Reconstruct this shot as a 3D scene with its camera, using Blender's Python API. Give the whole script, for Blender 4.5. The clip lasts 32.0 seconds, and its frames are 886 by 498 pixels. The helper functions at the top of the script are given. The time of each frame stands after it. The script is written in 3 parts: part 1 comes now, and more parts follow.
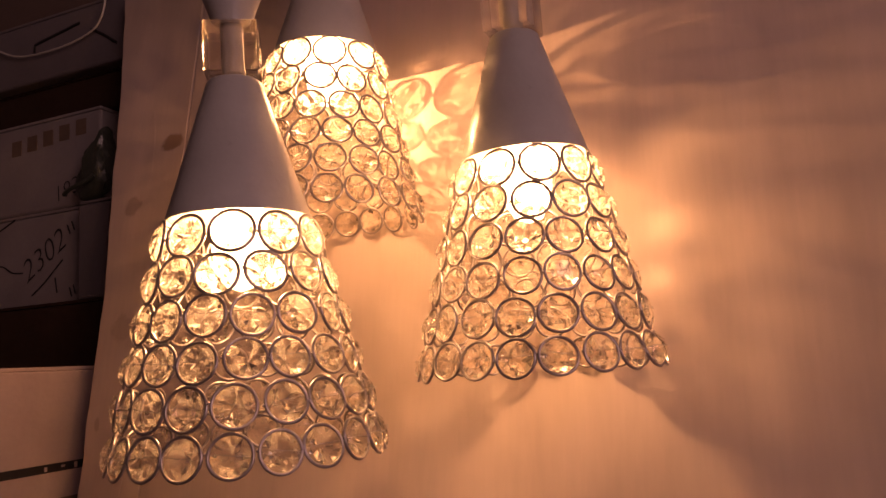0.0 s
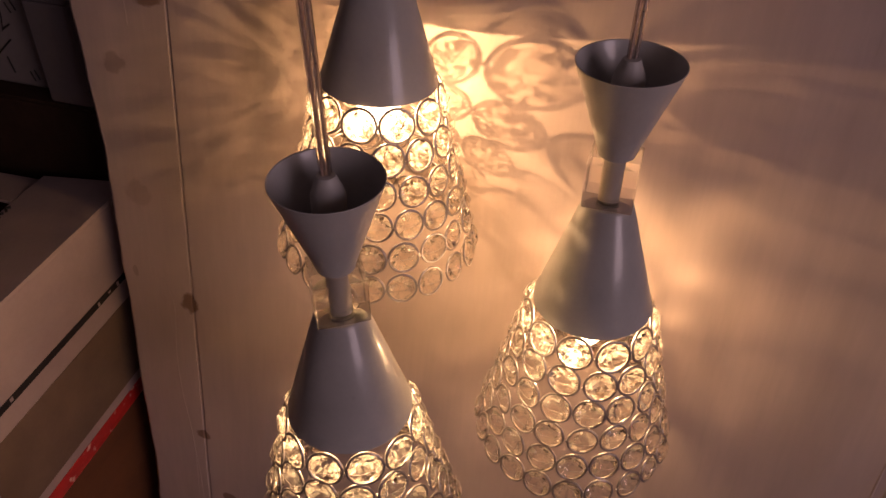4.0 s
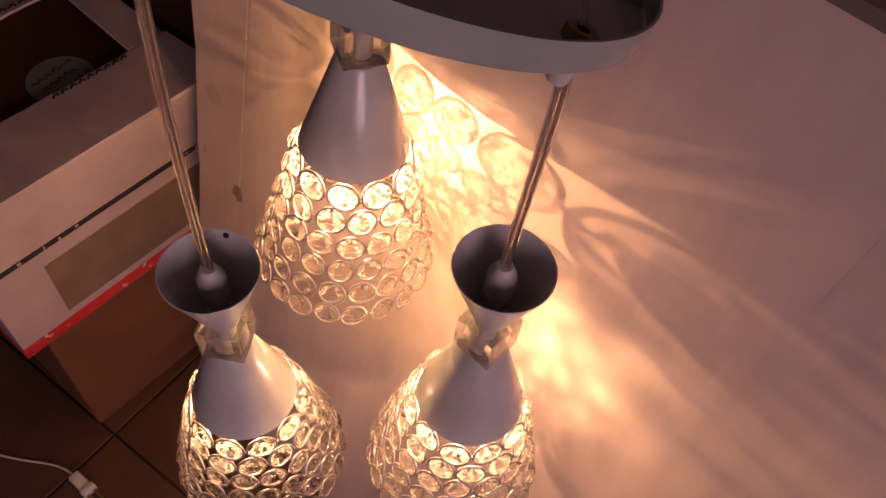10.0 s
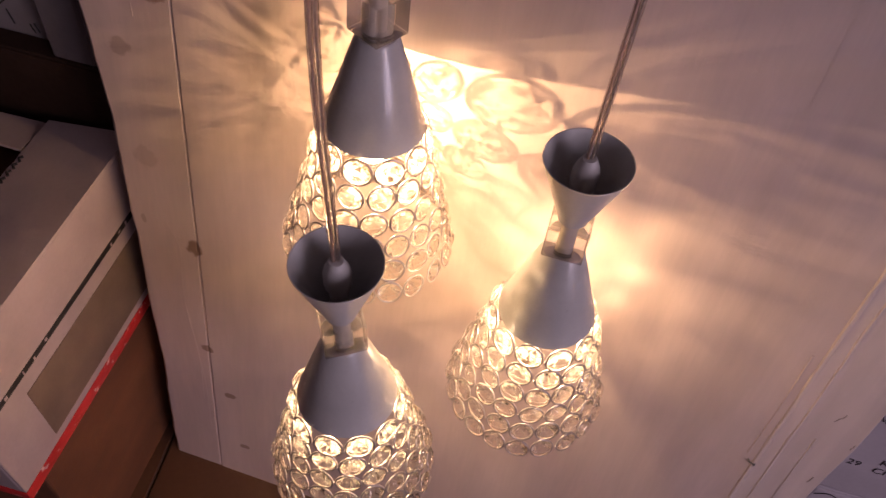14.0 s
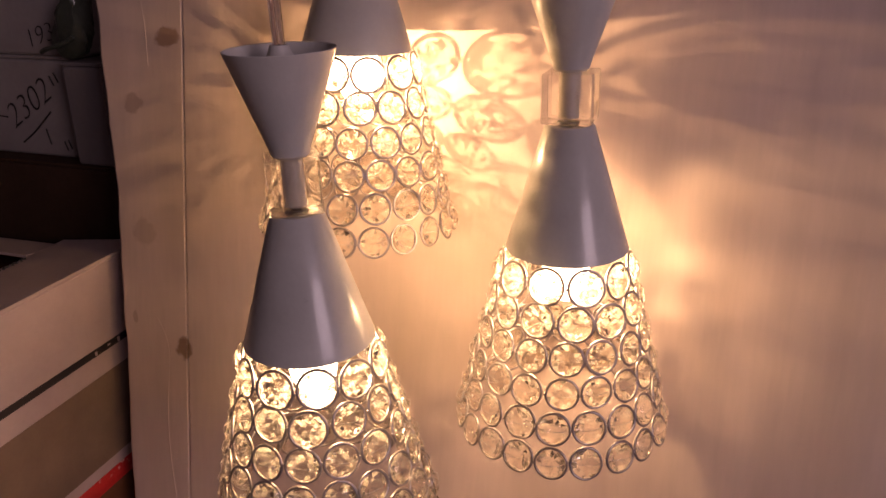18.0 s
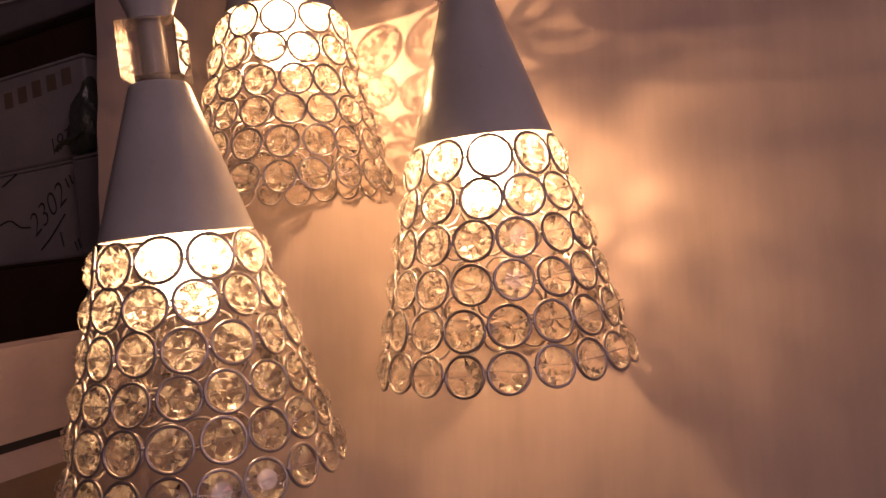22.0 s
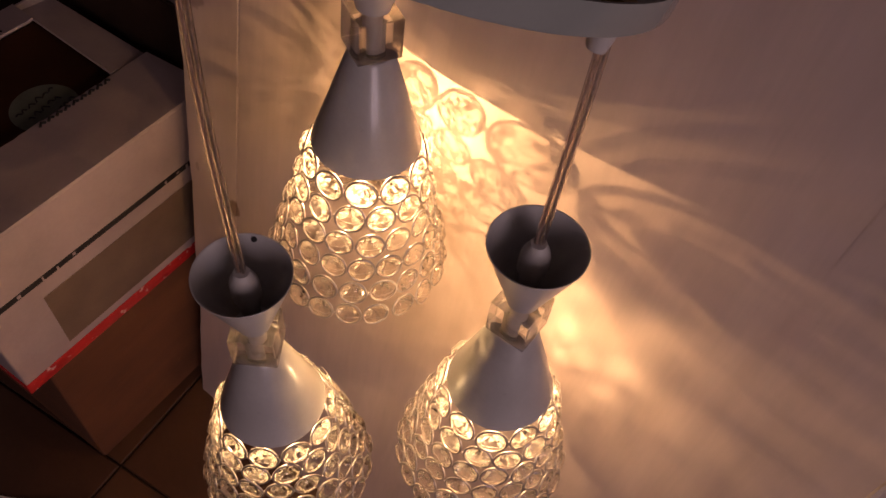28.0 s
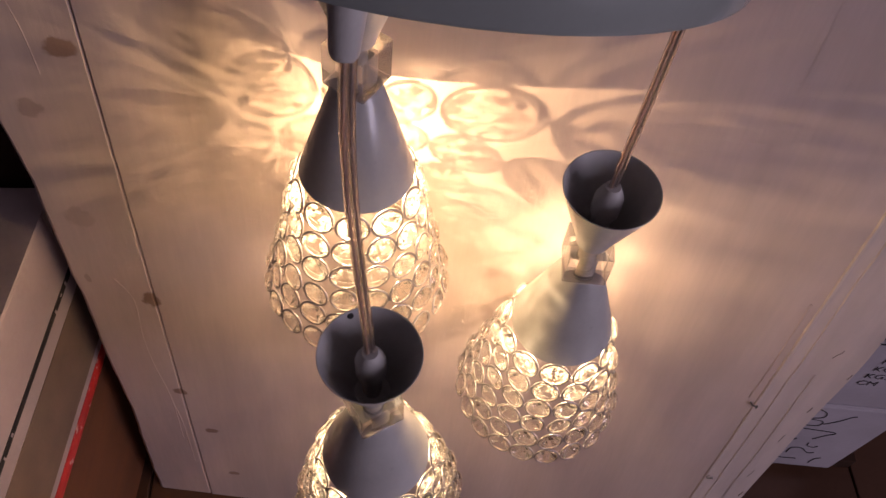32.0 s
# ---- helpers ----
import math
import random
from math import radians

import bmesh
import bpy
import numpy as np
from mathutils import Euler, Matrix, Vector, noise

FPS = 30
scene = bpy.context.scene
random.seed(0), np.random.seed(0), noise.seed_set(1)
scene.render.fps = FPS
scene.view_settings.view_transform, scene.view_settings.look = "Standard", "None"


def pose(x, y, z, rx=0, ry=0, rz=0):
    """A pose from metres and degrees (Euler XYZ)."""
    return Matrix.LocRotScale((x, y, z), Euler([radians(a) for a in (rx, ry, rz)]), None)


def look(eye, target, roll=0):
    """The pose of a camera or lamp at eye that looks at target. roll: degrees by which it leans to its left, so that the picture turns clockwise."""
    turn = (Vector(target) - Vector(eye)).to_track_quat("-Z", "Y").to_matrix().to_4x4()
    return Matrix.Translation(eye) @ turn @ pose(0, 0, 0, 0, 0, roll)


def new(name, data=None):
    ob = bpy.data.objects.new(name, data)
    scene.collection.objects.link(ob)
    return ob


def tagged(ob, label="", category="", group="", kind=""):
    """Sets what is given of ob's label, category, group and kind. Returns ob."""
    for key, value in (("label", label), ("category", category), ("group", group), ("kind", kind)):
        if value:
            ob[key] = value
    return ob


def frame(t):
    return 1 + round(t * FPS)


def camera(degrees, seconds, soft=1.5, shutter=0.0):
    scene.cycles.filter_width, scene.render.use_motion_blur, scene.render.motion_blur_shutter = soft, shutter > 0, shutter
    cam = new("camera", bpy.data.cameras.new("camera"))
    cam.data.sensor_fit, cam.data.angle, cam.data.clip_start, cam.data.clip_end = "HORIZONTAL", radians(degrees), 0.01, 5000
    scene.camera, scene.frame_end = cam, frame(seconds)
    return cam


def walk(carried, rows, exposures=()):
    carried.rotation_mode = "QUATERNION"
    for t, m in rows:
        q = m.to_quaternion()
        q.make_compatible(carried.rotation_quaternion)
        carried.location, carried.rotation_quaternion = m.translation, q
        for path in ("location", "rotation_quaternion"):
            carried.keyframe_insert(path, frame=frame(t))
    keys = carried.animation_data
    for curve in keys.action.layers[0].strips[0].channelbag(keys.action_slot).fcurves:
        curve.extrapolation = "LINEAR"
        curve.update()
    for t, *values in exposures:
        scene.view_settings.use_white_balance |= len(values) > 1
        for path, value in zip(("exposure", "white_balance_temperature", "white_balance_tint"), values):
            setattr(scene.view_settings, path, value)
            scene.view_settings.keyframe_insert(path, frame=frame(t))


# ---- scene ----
cam = camera(58.84, 32.0)
# seconds, place, turn (degrees)
PATH = [
    (0, -0.0008, 0.0005, 0.4208, 98.23, 3.24, 0.15),
    (0.5, -0.0083, 0.0025, 0.4258, 97.96, 2.69, 0.42),
    (1, -0.019, 0.0113, 0.4394, 96.66, 1.55, -0.26),
    (1.5, -0.0261, 0.0336, 0.4538, 92.21, 1.67, -1.66),
    (2, -0.0386, 0.0491, 0.5093, 84.02, 0.45, -3.78),
    (2.5, -0.0464, 0.0673, 0.572, 75.83, 1.41, -2.94),
    (3, -0.0668, 0.0687, 0.6605, 66.47, 0.11, -5.06),
    (3.5, -0.0874, 0.0762, 0.7564, 58.09, -0.25, -7.02),
    (5.5, -0.0818, 0.0995, 0.9293, 41.25, -3.21, -6.88),
    (6, -0.0265, 0.1164, 0.9473, 39.79, -4.26, 1.6),
    (6.5, 0.0059, 0.1393, 0.9645, 38.36, -4.56, 8.92),
    (7, 0.0277, 0.1569, 0.9751, 37.38, -4.59, 13.8),
    (7.5, 0.0392, 0.1775, 0.9813, 37.41, -3.85, 16.46),
    (8, 0.0457, 0.1885, 0.9826, 37.27, -3.85, 18.7),
    (8.5, 0.0476, 0.191, 0.9829, 35.91, -4.59, 19.38),
    (9, 0.0539, 0.1926, 0.9864, 35.82, -5.51, 19.37),
    (9.5, 0.0536, 0.1913, 0.985, 34.83, -5.57, 19.22),
    (10, 0.0519, 0.1874, 0.9871, 34.78, -5.72, 18.02),
    (10.5, 0.0465, 0.177, 0.989, 35.2, -5.65, 16.76),
    (11, 0.0371, 0.1657, 0.9903, 35.72, -5.76, 14.84),
    (11.5, 0.025, 0.1545, 0.9914, 36.18, -5.95, 11.89),
    (12, 0.0119, 0.1478, 0.9922, 36.2, -5.83, 9.41),
    (12.5, -0.0043, 0.139, 0.9926, 36.37, -5.99, 6.86),
    (13, -0.0231, 0.1289, 0.9879, 36.66, -5.92, 3.35),
    (13.5, -0.0616, 0.1188, 0.9835, 37.3, -5.25, -1.5),
    (15.5, -0.1516, 0.1074, 0.9636, 41.18, -1.03, -20.5),
    (16, -0.1244, 0.0909, 0.9518, 42.68, 0.1, -16.62),
    (16.5, -0.0902, 0.0587, 0.9149, 46.86, 0.09, -9.87),
    (17, -0.0673, 0.0313, 0.84, 55.07, 0.26, -6.45),
    (17.5, -0.0514, 0.011, 0.7609, 62.03, 0.79, -4.45),
    (18, -0.0478, -0.0008, 0.6835, 68.84, 0.98, -3.93),
    (18.5, -0.0415, -0.0042, 0.6255, 75, 1.18, -4.58),
    (19, -0.0341, -0.0024, 0.5777, 80, 1.85, -4.07),
    (19.5, -0.0231, -0.0052, 0.5444, 83.83, 2.53, -4.05),
    (20, 0.0055, -0.006, 0.523, 85.48, 5.45, -1.94),
    (20.5, 0.0353, 0.0032, 0.5085, 86.75, 6.89, 2.23),
    (21, 0.0508, 0.0083, 0.4893, 88.23, 6.36, 4.16),
    (21.5, 0.0539, 0.0168, 0.4792, 88.73, 6.34, 4.27),
    (22, 0.0507, 0.0209, 0.4791, 89.29, 5.88, 4.1),
    (22.5, 0.0443, 0.0207, 0.4799, 89.63, 5.7, 3.75),
    (23, 0.039, 0.0188, 0.4814, 89.69, 5.08, 3.07),
    (23.5, 0.0261, 0.0206, 0.4959, 87.88, 4.41, 1.95),
    (24, -0.0029, 0.0309, 0.5483, 79.69, 3.67, -1.4),
    (24.5, -0.0371, 0.039, 0.6483, 69.4, 2.7, -3.5),
    (25, -0.0707, 0.0502, 0.7395, 58.96, 1.65, -7.15),
    (25.5, -0.1053, 0.0715, 0.8409, 50.49, 0.43, -12.45),
    (27.5, 0.0288, 0.1435, 0.9758, 38.15, -3.92, 12.33),
    (28, 0.0248, 0.167, 0.9798, 36.05, -4.8, 12.79),
    (28.5, 0.0263, 0.1878, 0.9949, 35.46, -4.64, 12.73),
    (29, 0.0263, 0.1924, 0.9968, 34.83, -4.78, 12.32),
    (29.5, 0.0115, 0.1916, 0.9942, 34.62, -5.2, 8.84),
    (30, -0.0346, 0.2072, 0.9944, 34.29, -5.49, -0.49),
    (30.5, -0.0613, 0.2047, 0.9929, 34.01, -5.07, -8.19),
    (31, -0.0678, 0.1939, 0.9894, 33.92, -3.27, -7.68),
    (31.5, -0.1066, 0.2064, 0.9914, 34.13, -2.98, -14.32),
    (32, -0.1422, 0.2109, 0.9918, 32.89, -3.77, -19.85),
]
EXPOSURES = [(0, -1.03, 10000, 50), (1, -1.03, 8600, 38), (2, -1.2, 7900, 32), (3, -1.26, 7700, 27), (6, -0.82, 6800, 27), (8, -0.54, 8000, 37), (10, -0.38, 7700, 42), (11, -0.31, 7400, 34), (12, -0.24, 6700, 21), (13, -0.13, 6500, 20), (16, -0.1, 5800, 25), (17, -0.17, 6200, 25), (18, -0.55, 7100, 26), (20, -1.08, 7200, 30), (22, -1.15, 7500, 36), (24, -1.22, 7200, 29), (25, -1.28, 7400, 26), (28, -0.82, 7500, 24), (30, -0.4, 6200, 26), (31, -0.28, 6000, 24), (32, -0.27, 5900, 13)]
walk(cam, [(t, pose(x, y, z, rx, ry, rz)) for t, x, y, z, rx, ry, rz in PATH], EXPOSURES)

# ---- world, room light ----
world = bpy.data.worlds.new("world")
scene.world = world
world.use_nodes = True
world.node_tree.nodes["Background"].inputs["Color"].default_value = (0.55, 0.65, 0.9, 1)
world.node_tree.nodes["Background"].inputs["Strength"].default_value = 0.05

WINDOW_POWER = 19.0
BULB_COLOUR = (1.0, 0.645, 0.30)


def area_lamp(name, m, sx, sy, power, colour):
    data = bpy.data.lights.new(name, "AREA")
    data.shape, data.size, data.size_y, data.energy, data.color = "RECTANGLE", sx, sy, power, colour
    ob = new(name, data)
    ob.matrix_world = m
    return ob


# daylight in the opening of an unseen window added behind the camera
area_lamp("window_daylight", look((1.2, -1.48, 1.15), (0.15, 0.4, 0.4)), 0.9, 0.9, WINDOW_POWER, (1.0, 0.82, 0.94))


# ---- materials ----
def material(name, base, rough=0.5, metal=0.0, coat=0.0, vary=0.12, scale=18.0, fine=220.0, bump=0.12, stretch=(1, 1, 1), spot=None, trans=0.0):
    """Principled surface with variation at two scales and a fine relief."""
    mat = bpy.data.materials.new(name)
    mat.use_nodes = True
    nt = mat.node_tree
    bsdf = nt.nodes["Principled BSDF"]
    co = nt.nodes.new("ShaderNodeTexCoord")
    mp = nt.nodes.new("ShaderNodeMapping")
    mp.inputs["Scale"].default_value = stretch
    nt.links.new(co.outputs["Object"], mp.inputs["Vector"])
    big = nt.nodes.new("ShaderNodeTexNoise")
    big.inputs["Scale"].default_value, big.inputs["Detail"].default_value = scale, 6
    nt.links.new(mp.outputs["Vector"], big.inputs["Vector"])
    small = nt.nodes.new("ShaderNodeTexNoise")
    small.inputs["Scale"].default_value, small.inputs["Detail"].default_value = fine, 4
    nt.links.new(mp.outputs["Vector"], small.inputs["Vector"])
    ramp = nt.nodes.new("ShaderNodeValToRGB")
    dark = [c * (1 - vary * 2) for c in base]
    lite = [min(1, c * (1 + vary)) for c in base]
    ramp.color_ramp.elements[0].position, ramp.color_ramp.elements[0].color = 0.3, (*dark, 1)
    ramp.color_ramp.elements[1].position, ramp.color_ramp.elements[1].color = 0.7, (*lite, 1)
    nt.links.new(big.outputs["Fac"], ramp.inputs["Fac"])
    mix = nt.nodes.new("ShaderNodeMixRGB")
    mix.blend_type = "MULTIPLY"
    mix.inputs["Fac"].default_value = min(1, vary * 1.6)
    nt.links.new(ramp.outputs["Color"], mix.inputs["Color1"])
    nt.links.new(small.outputs["Fac"], mix.inputs["Color2"])
    out = mix.outputs["Color"]
    if spot:
        col, lo, hi, sc = spot
        sp = nt.nodes.new("ShaderNodeTexNoise")
        sp.inputs["Scale"].default_value, sp.inputs["Detail"].default_value = sc, 5
        nt.links.new(co.outputs["Object"], sp.inputs["Vector"])
        r2 = nt.nodes.new("ShaderNodeValToRGB")
        r2.color_ramp.elements[0].position, r2.color_ramp.elements[1].position = lo, hi
        nt.links.new(sp.outputs["Fac"], r2.inputs["Fac"])
        m2 = nt.nodes.new("ShaderNodeMixRGB")
        nt.links.new(r2.outputs["Color"], m2.inputs["Fac"])
        nt.links.new(out, m2.inputs["Color1"])
        m2.inputs["Color2"].default_value = (*col, 1)
        out = m2.outputs["Color"]
    nt.links.new(out, bsdf.inputs["Base Color"])
    rr = nt.nodes.new("ShaderNodeMapRange")
    rr.inputs["To Min"].default_value, rr.inputs["To Max"].default_value = max(0.02, rough - 0.08), min(1, rough + 0.1)
    nt.links.new(big.outputs["Fac"], rr.inputs["Value"])
    nt.links.new(rr.outputs["Result"], bsdf.inputs["Roughness"])
    bsdf.inputs["Metallic"].default_value = metal
    bsdf.inputs["Coat Weight"].default_value = coat
    bsdf.inputs["Coat Roughness"].default_value = 0.06
    bsdf.inputs["Transmission Weight"].default_value = trans
    if bump:
        bp = nt.nodes.new("ShaderNodeBump")
        bp.inputs["Strength"].default_value, bp.inputs["Distance"].default_value = bump, 0.002
        nt.links.new(small.outputs["Fac"], bp.inputs["Height"])
        nt.links.new(bp.outputs["Normal"], bsdf.inputs["Normal"])
    return mat


def clear(name, colour, rough, through_share, ior=1.5):
    """Clear glass or plastic; a share of the light passes straight on."""
    mat = bpy.data.materials.new(name)
    mat.use_nodes = True
    nt = mat.node_tree
    nt.nodes.remove(nt.nodes["Principled BSDF"])
    glass = nt.nodes.new("ShaderNodeBsdfGlass")
    glass.inputs["Color"].default_value, glass.inputs["Roughness"].default_value, glass.inputs["IOR"].default_value = (*colour, 1), rough, ior
    straight = nt.nodes.new("ShaderNodeBsdfTransparent")
    straight.inputs["Color"].default_value = (*colour, 1)
    mix = nt.nodes.new("ShaderNodeMixShader")
    mix.inputs["Fac"].default_value = through_share
    nt.links.new(glass.outputs[0], mix.inputs[1])
    nt.links.new(straight.outputs[0], mix.inputs[2])
    nt.links.new(mix.outputs[0], nt.nodes["Material Output"].inputs["Surface"])
    return mat


def glowing(name, colour, strength, through_share):
    mat = bpy.data.materials.new(name)
    mat.use_nodes = True
    nt = mat.node_tree
    nt.nodes.remove(nt.nodes["Principled BSDF"])
    em = nt.nodes.new("ShaderNodeEmission")
    em.inputs["Color"].default_value, em.inputs["Strength"].default_value = (*colour, 1), strength
    straight = nt.nodes.new("ShaderNodeBsdfTransparent")
    mix = nt.nodes.new("ShaderNodeMixShader")
    mix.inputs["Fac"].default_value = through_share
    nt.links.new(em.outputs[0], mix.inputs[1])
    nt.links.new(straight.outputs[0], mix.inputs[2])
    nt.links.new(mix.outputs[0], nt.nodes["Material Output"].inputs["Surface"])
    return mat


M_PAINT = material("white_lacquered_metal", (0.60, 0.59, 0.575), 0.30, 0.0, 0.35, 0.06, 30, 400, 0.03)
M_DRUM = material("grey_lacquered_metal", (0.33, 0.365, 0.35), 0.22, 0.0, 0.6, 0.04, 20, 400, 0.02)
M_WIRE = material("satin_silver_wire", (0.46, 0.415, 0.42), 0.33, 0.8, 0.0, 0.06, 200, 900, 0.05)
M_ROD = material("ivory_plastic", (0.72, 0.66, 0.58), 0.4, 0.0, 0.1, 0.05, 60, 500, 0.03)
M_CLAMP = material("white_nylon", (0.60, 0.58, 0.56), 0.45, 0.0, 0.0, 0.05, 60, 500, 0.05)
M_BOARD = material("painted_plank_wood", (0.66, 0.53, 0.485), 0.55, 0.0, 0.0, 0.08, 7, 90, 0.08, (3.0, 0.35, 3.0), ((0.55, 0.44, 0.385), 0.52, 0.78, 6))
M_BATTEN = material("white_batten_paint", (0.72, 0.61, 0.575), 0.5, 0.0, 0.0, 0.09, 9, 70, 0.12, (3.0, 0.4, 3.0), ((0.62, 0.53, 0.50), 0.58, 0.80, 14))
M_CHIP = material("grey_chipped_paint", (0.40, 0.32, 0.28), 0.7, 0.0, 0.0, 0.2, 120, 500, 0.3)
# white cartons split by place; each base colour carries the light there
M_SHIPBOX = material("white_shipping_carton", (0.52, 0.475, 0.52), 0.6, 0.0, 0.0, 0.08, 12, 200, 0.1)
M_WHITEBOX = material("white_printed_carton", (0.42, 0.335, 0.335), 0.6, 0.0, 0.0, 0.08, 12, 200, 0.1)
M_BROWNBOX = material("brown_corrugated_carton", (0.165, 0.06, 0.024), 0.75, 0.0, 0.0, 0.12, 9, 160, 0.15, (1, 1, 4))
# inner cardboard darkened for the low light inside the open carton
M_INNER = material("shaded_inner_cardboard", (0.055, 0.018, 0.007), 0.8, 0.0, 0.0, 0.12, 9, 160, 0.15)
M_DARKBOX = material("dark_brown_carton", (0.058, 0.031, 0.021), 0.8, 0.0, 0.0, 0.2, 9, 160, 0.15)
M_TAN = material("tan_paper_label", (0.185, 0.127, 0.092), 0.6, 0.0, 0.0, 0.1, 25, 300, 0.05)
M_RED = material("red_printed_edge", (0.62, 0.03, 0.03), 0.45, 0.0, 0.2, 0.12, 40, 300, 0.1, (1, 1, 1), ((0.75, 0.5, 0.45), 0.62, 0.7, 90))
M_INK = material("black_ink", (0.015, 0.013, 0.013), 0.6, 0.0, 0.0, 0.1, 40, 300, 0.0)
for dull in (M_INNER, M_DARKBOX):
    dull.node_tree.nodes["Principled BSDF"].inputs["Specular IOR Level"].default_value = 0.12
# pale green darkened like the inner flap, for the shade in there
M_STICKER = material("shaded_green_sticker", (0.13, 0.145, 0.11), 0.6, 0.0, 0.0, 0.1, 40, 300, 0.0)
M_TILE = material("brown_floor_tile", (0.105, 0.048, 0.027), 0.35, 0.0, 0.1, 0.15, 6, 120, 0.05)
M_GROUT = material("dark_grout", (0.065, 0.04, 0.03), 0.9, 0.0, 0.0, 0.15, 40, 300, 0.2)
# back wall's base colour darkened for the shade behind the carton stack
M_WALL = material("shaded_plaster", (0.15, 0.10, 0.08), 0.85, 0.0, 0.0, 0.08, 3, 120, 0.2)
# unseen walls and ceiling kept pale to bounce fill light
M_PALE = material("pale_fill_plaster", (0.55, 0.50, 0.50), 0.85, 0.0, 0.0, 0.06, 3, 120, 0.2)
M_CEIL = material("plain_ceiling_paint", (0.75, 0.72, 0.72), 0.9, 0.0, 0.0, 0.06, 3, 120, 0.1)
M_GREENBAG = material("dark_green_plastic_bag", (0.05, 0.06, 0.045), 0.35, 0.0, 0.2, 0.2, 25, 200, 0.3)
M_COPPER = material("copper_strands", (0.80, 0.62, 0.52), 0.4, 0.7, 0.0, 0.1, 300, 900, 0.1)
M_TINNED = material("tinned_strands", (0.72, 0.66, 0.62), 0.3, 0.9, 0.0, 0.1, 300, 900, 0.1)
M_CORD = material("white_cord_plastic", (0.62, 0.60, 0.57), 0.45, 0.0, 0.0, 0.06, 60, 400, 0.05)
M_STEEL = material("dull_steel", (0.36, 0.35, 0.33), 0.45, 0.8, 0.0, 0.1, 60, 400, 0.05)
M_BRASS = material("brass_fitting", (0.45, 0.33, 0.15), 0.35, 0.9, 0.0, 0.1, 80, 400, 0.05)
# darker copy of the white carton; the stack's shade is in its colour
M_DIMBOX = material("shaded_white_carton", (0.31, 0.28, 0.285), 0.5, 0.0, 0.1, 0.1, 12, 200, 0.1)
M_GREYBOX = material("grey_carton_board", (0.185, 0.164, 0.177), 0.7, 0.0, 0.0, 0.1, 10, 200, 0.1)
M_TAPE = material("clear_tape_film", (0.55, 0.48, 0.45), 0.12, 0.0, 0.6, 0.05, 30, 200, 0.25)
M_CRYSTAL = clear("cut_crystal", (1.0, 0.98, 0.95), 0.0, 0.40, 1.54)


def cut_facets(mat, low, high, glint):
    """Let light pass straight on or scatter softly, by shares that change from facet to facet, in place of refracted
    glints and streaks.
    """
    nt = mat.node_tree
    mix = nt.nodes["Mix Shader"]
    co = nt.nodes.new("ShaderNodeTexCoord")
    info = nt.nodes.new("ShaderNodeObjectInfo")
    snap = nt.nodes.new("ShaderNodeVectorMath")
    snap.operation = "SNAP"
    snap.inputs[1].default_value = (0.04, 0.04, 0.04)
    nt.links.new(co.outputs["Normal"], snap.inputs[0])
    chance = nt.nodes.new("ShaderNodeTexWhiteNoise")
    chance.noise_dimensions = "4D"
    nt.links.new(snap.outputs[0], chance.inputs["Vector"])
    nt.links.new(info.outputs["Random"], chance.inputs["W"])
    pick = nt.nodes.new("ShaderNodeSeparateColor")
    nt.links.new(chance.outputs["Color"], pick.inputs[0])
    span = nt.nodes.new("ShaderNodeMapRange")
    span.inputs["From Min"].default_value, span.inputs["From Max"].default_value = 0.24, 0.44
    span.inputs["To Min"].default_value, span.inputs["To Max"].default_value = low, high
    nt.links.new(pick.outputs[0], span.inputs["Value"])
    nt.links.new(span.outputs["Result"], mix.inputs["Fac"])
    share = nt.nodes.new("ShaderNodeMapRange")
    share.inputs["From Min"].default_value, share.inputs["From Max"].default_value = 0.50, 0.8
    share.inputs["To Min"].default_value, share.inputs["To Max"].default_value = 0.0, glint
    nt.links.new(pick.outputs[1], share.inputs["Value"])
    # the flat table stays clear
    axis = nt.nodes.new("ShaderNodeSeparateXYZ")
    nt.links.new(co.outputs["Normal"], axis.inputs[0])
    rim = nt.nodes.new("ShaderNodeMapRange")
    rim.inputs["From Min"].default_value, rim.inputs["From Max"].default_value = -0.97, -0.90
    nt.links.new(axis.outputs["Y"], rim.inputs["Value"])
    glow = nt.nodes.new("ShaderNodeMath")
    glow.operation = "MULTIPLY"
    nt.links.new(share.outputs["Result"], glow.inputs[0])
    nt.links.new(rim.outputs["Result"], glow.inputs[1])
    soft = nt.nodes.new("ShaderNodeBsdfTranslucent")
    soft.inputs["Color"].default_value = (1.0, 0.97, 0.9, 1)
    top = nt.nodes.new("ShaderNodeMixShader")
    nt.links.new(glow.outputs[0], top.inputs["Fac"])
    nt.links.new(mix.outputs[0], top.inputs[1])
    nt.links.new(soft.outputs[0], top.inputs[2])
    nt.links.new(top.outputs[0], nt.nodes["Material Output"].inputs["Surface"])


cut_facets(M_CRYSTAL, 0.07, 0.93, 0.22)
M_ACRYLIC = clear("clear_acrylic", (1.0, 0.99, 0.98), 0.0, 0.28, 1.49)
M_JACKET = clear("clear_cable_plastic", (0.98, 0.95, 0.94), 0.12, 0.35, 1.45)
M_GLOW = glowing("frosted_bulb_glass", (1.0, 0.76, 0.42), 150.0, 0.90)


KNOTS = ((0.055, 0.373, 0.010, 0.012, 0.85), (0.057, 0.226, 0.009, 0.006, 0.8), (0.081, 0.154, 0.009, 0.0055, 0.75), (0.008, 0.575, 0.012, 0.010, 0.4), (0.044, 0.628, 0.014, 0.009, 0.75), (0.004, 0.392, 0.0035, 0.007, 0.35), (0.016, 0.468, 0.014, 0.014, 0.25), (0.094, 0.06, 0.008, 0.005, 0.7))


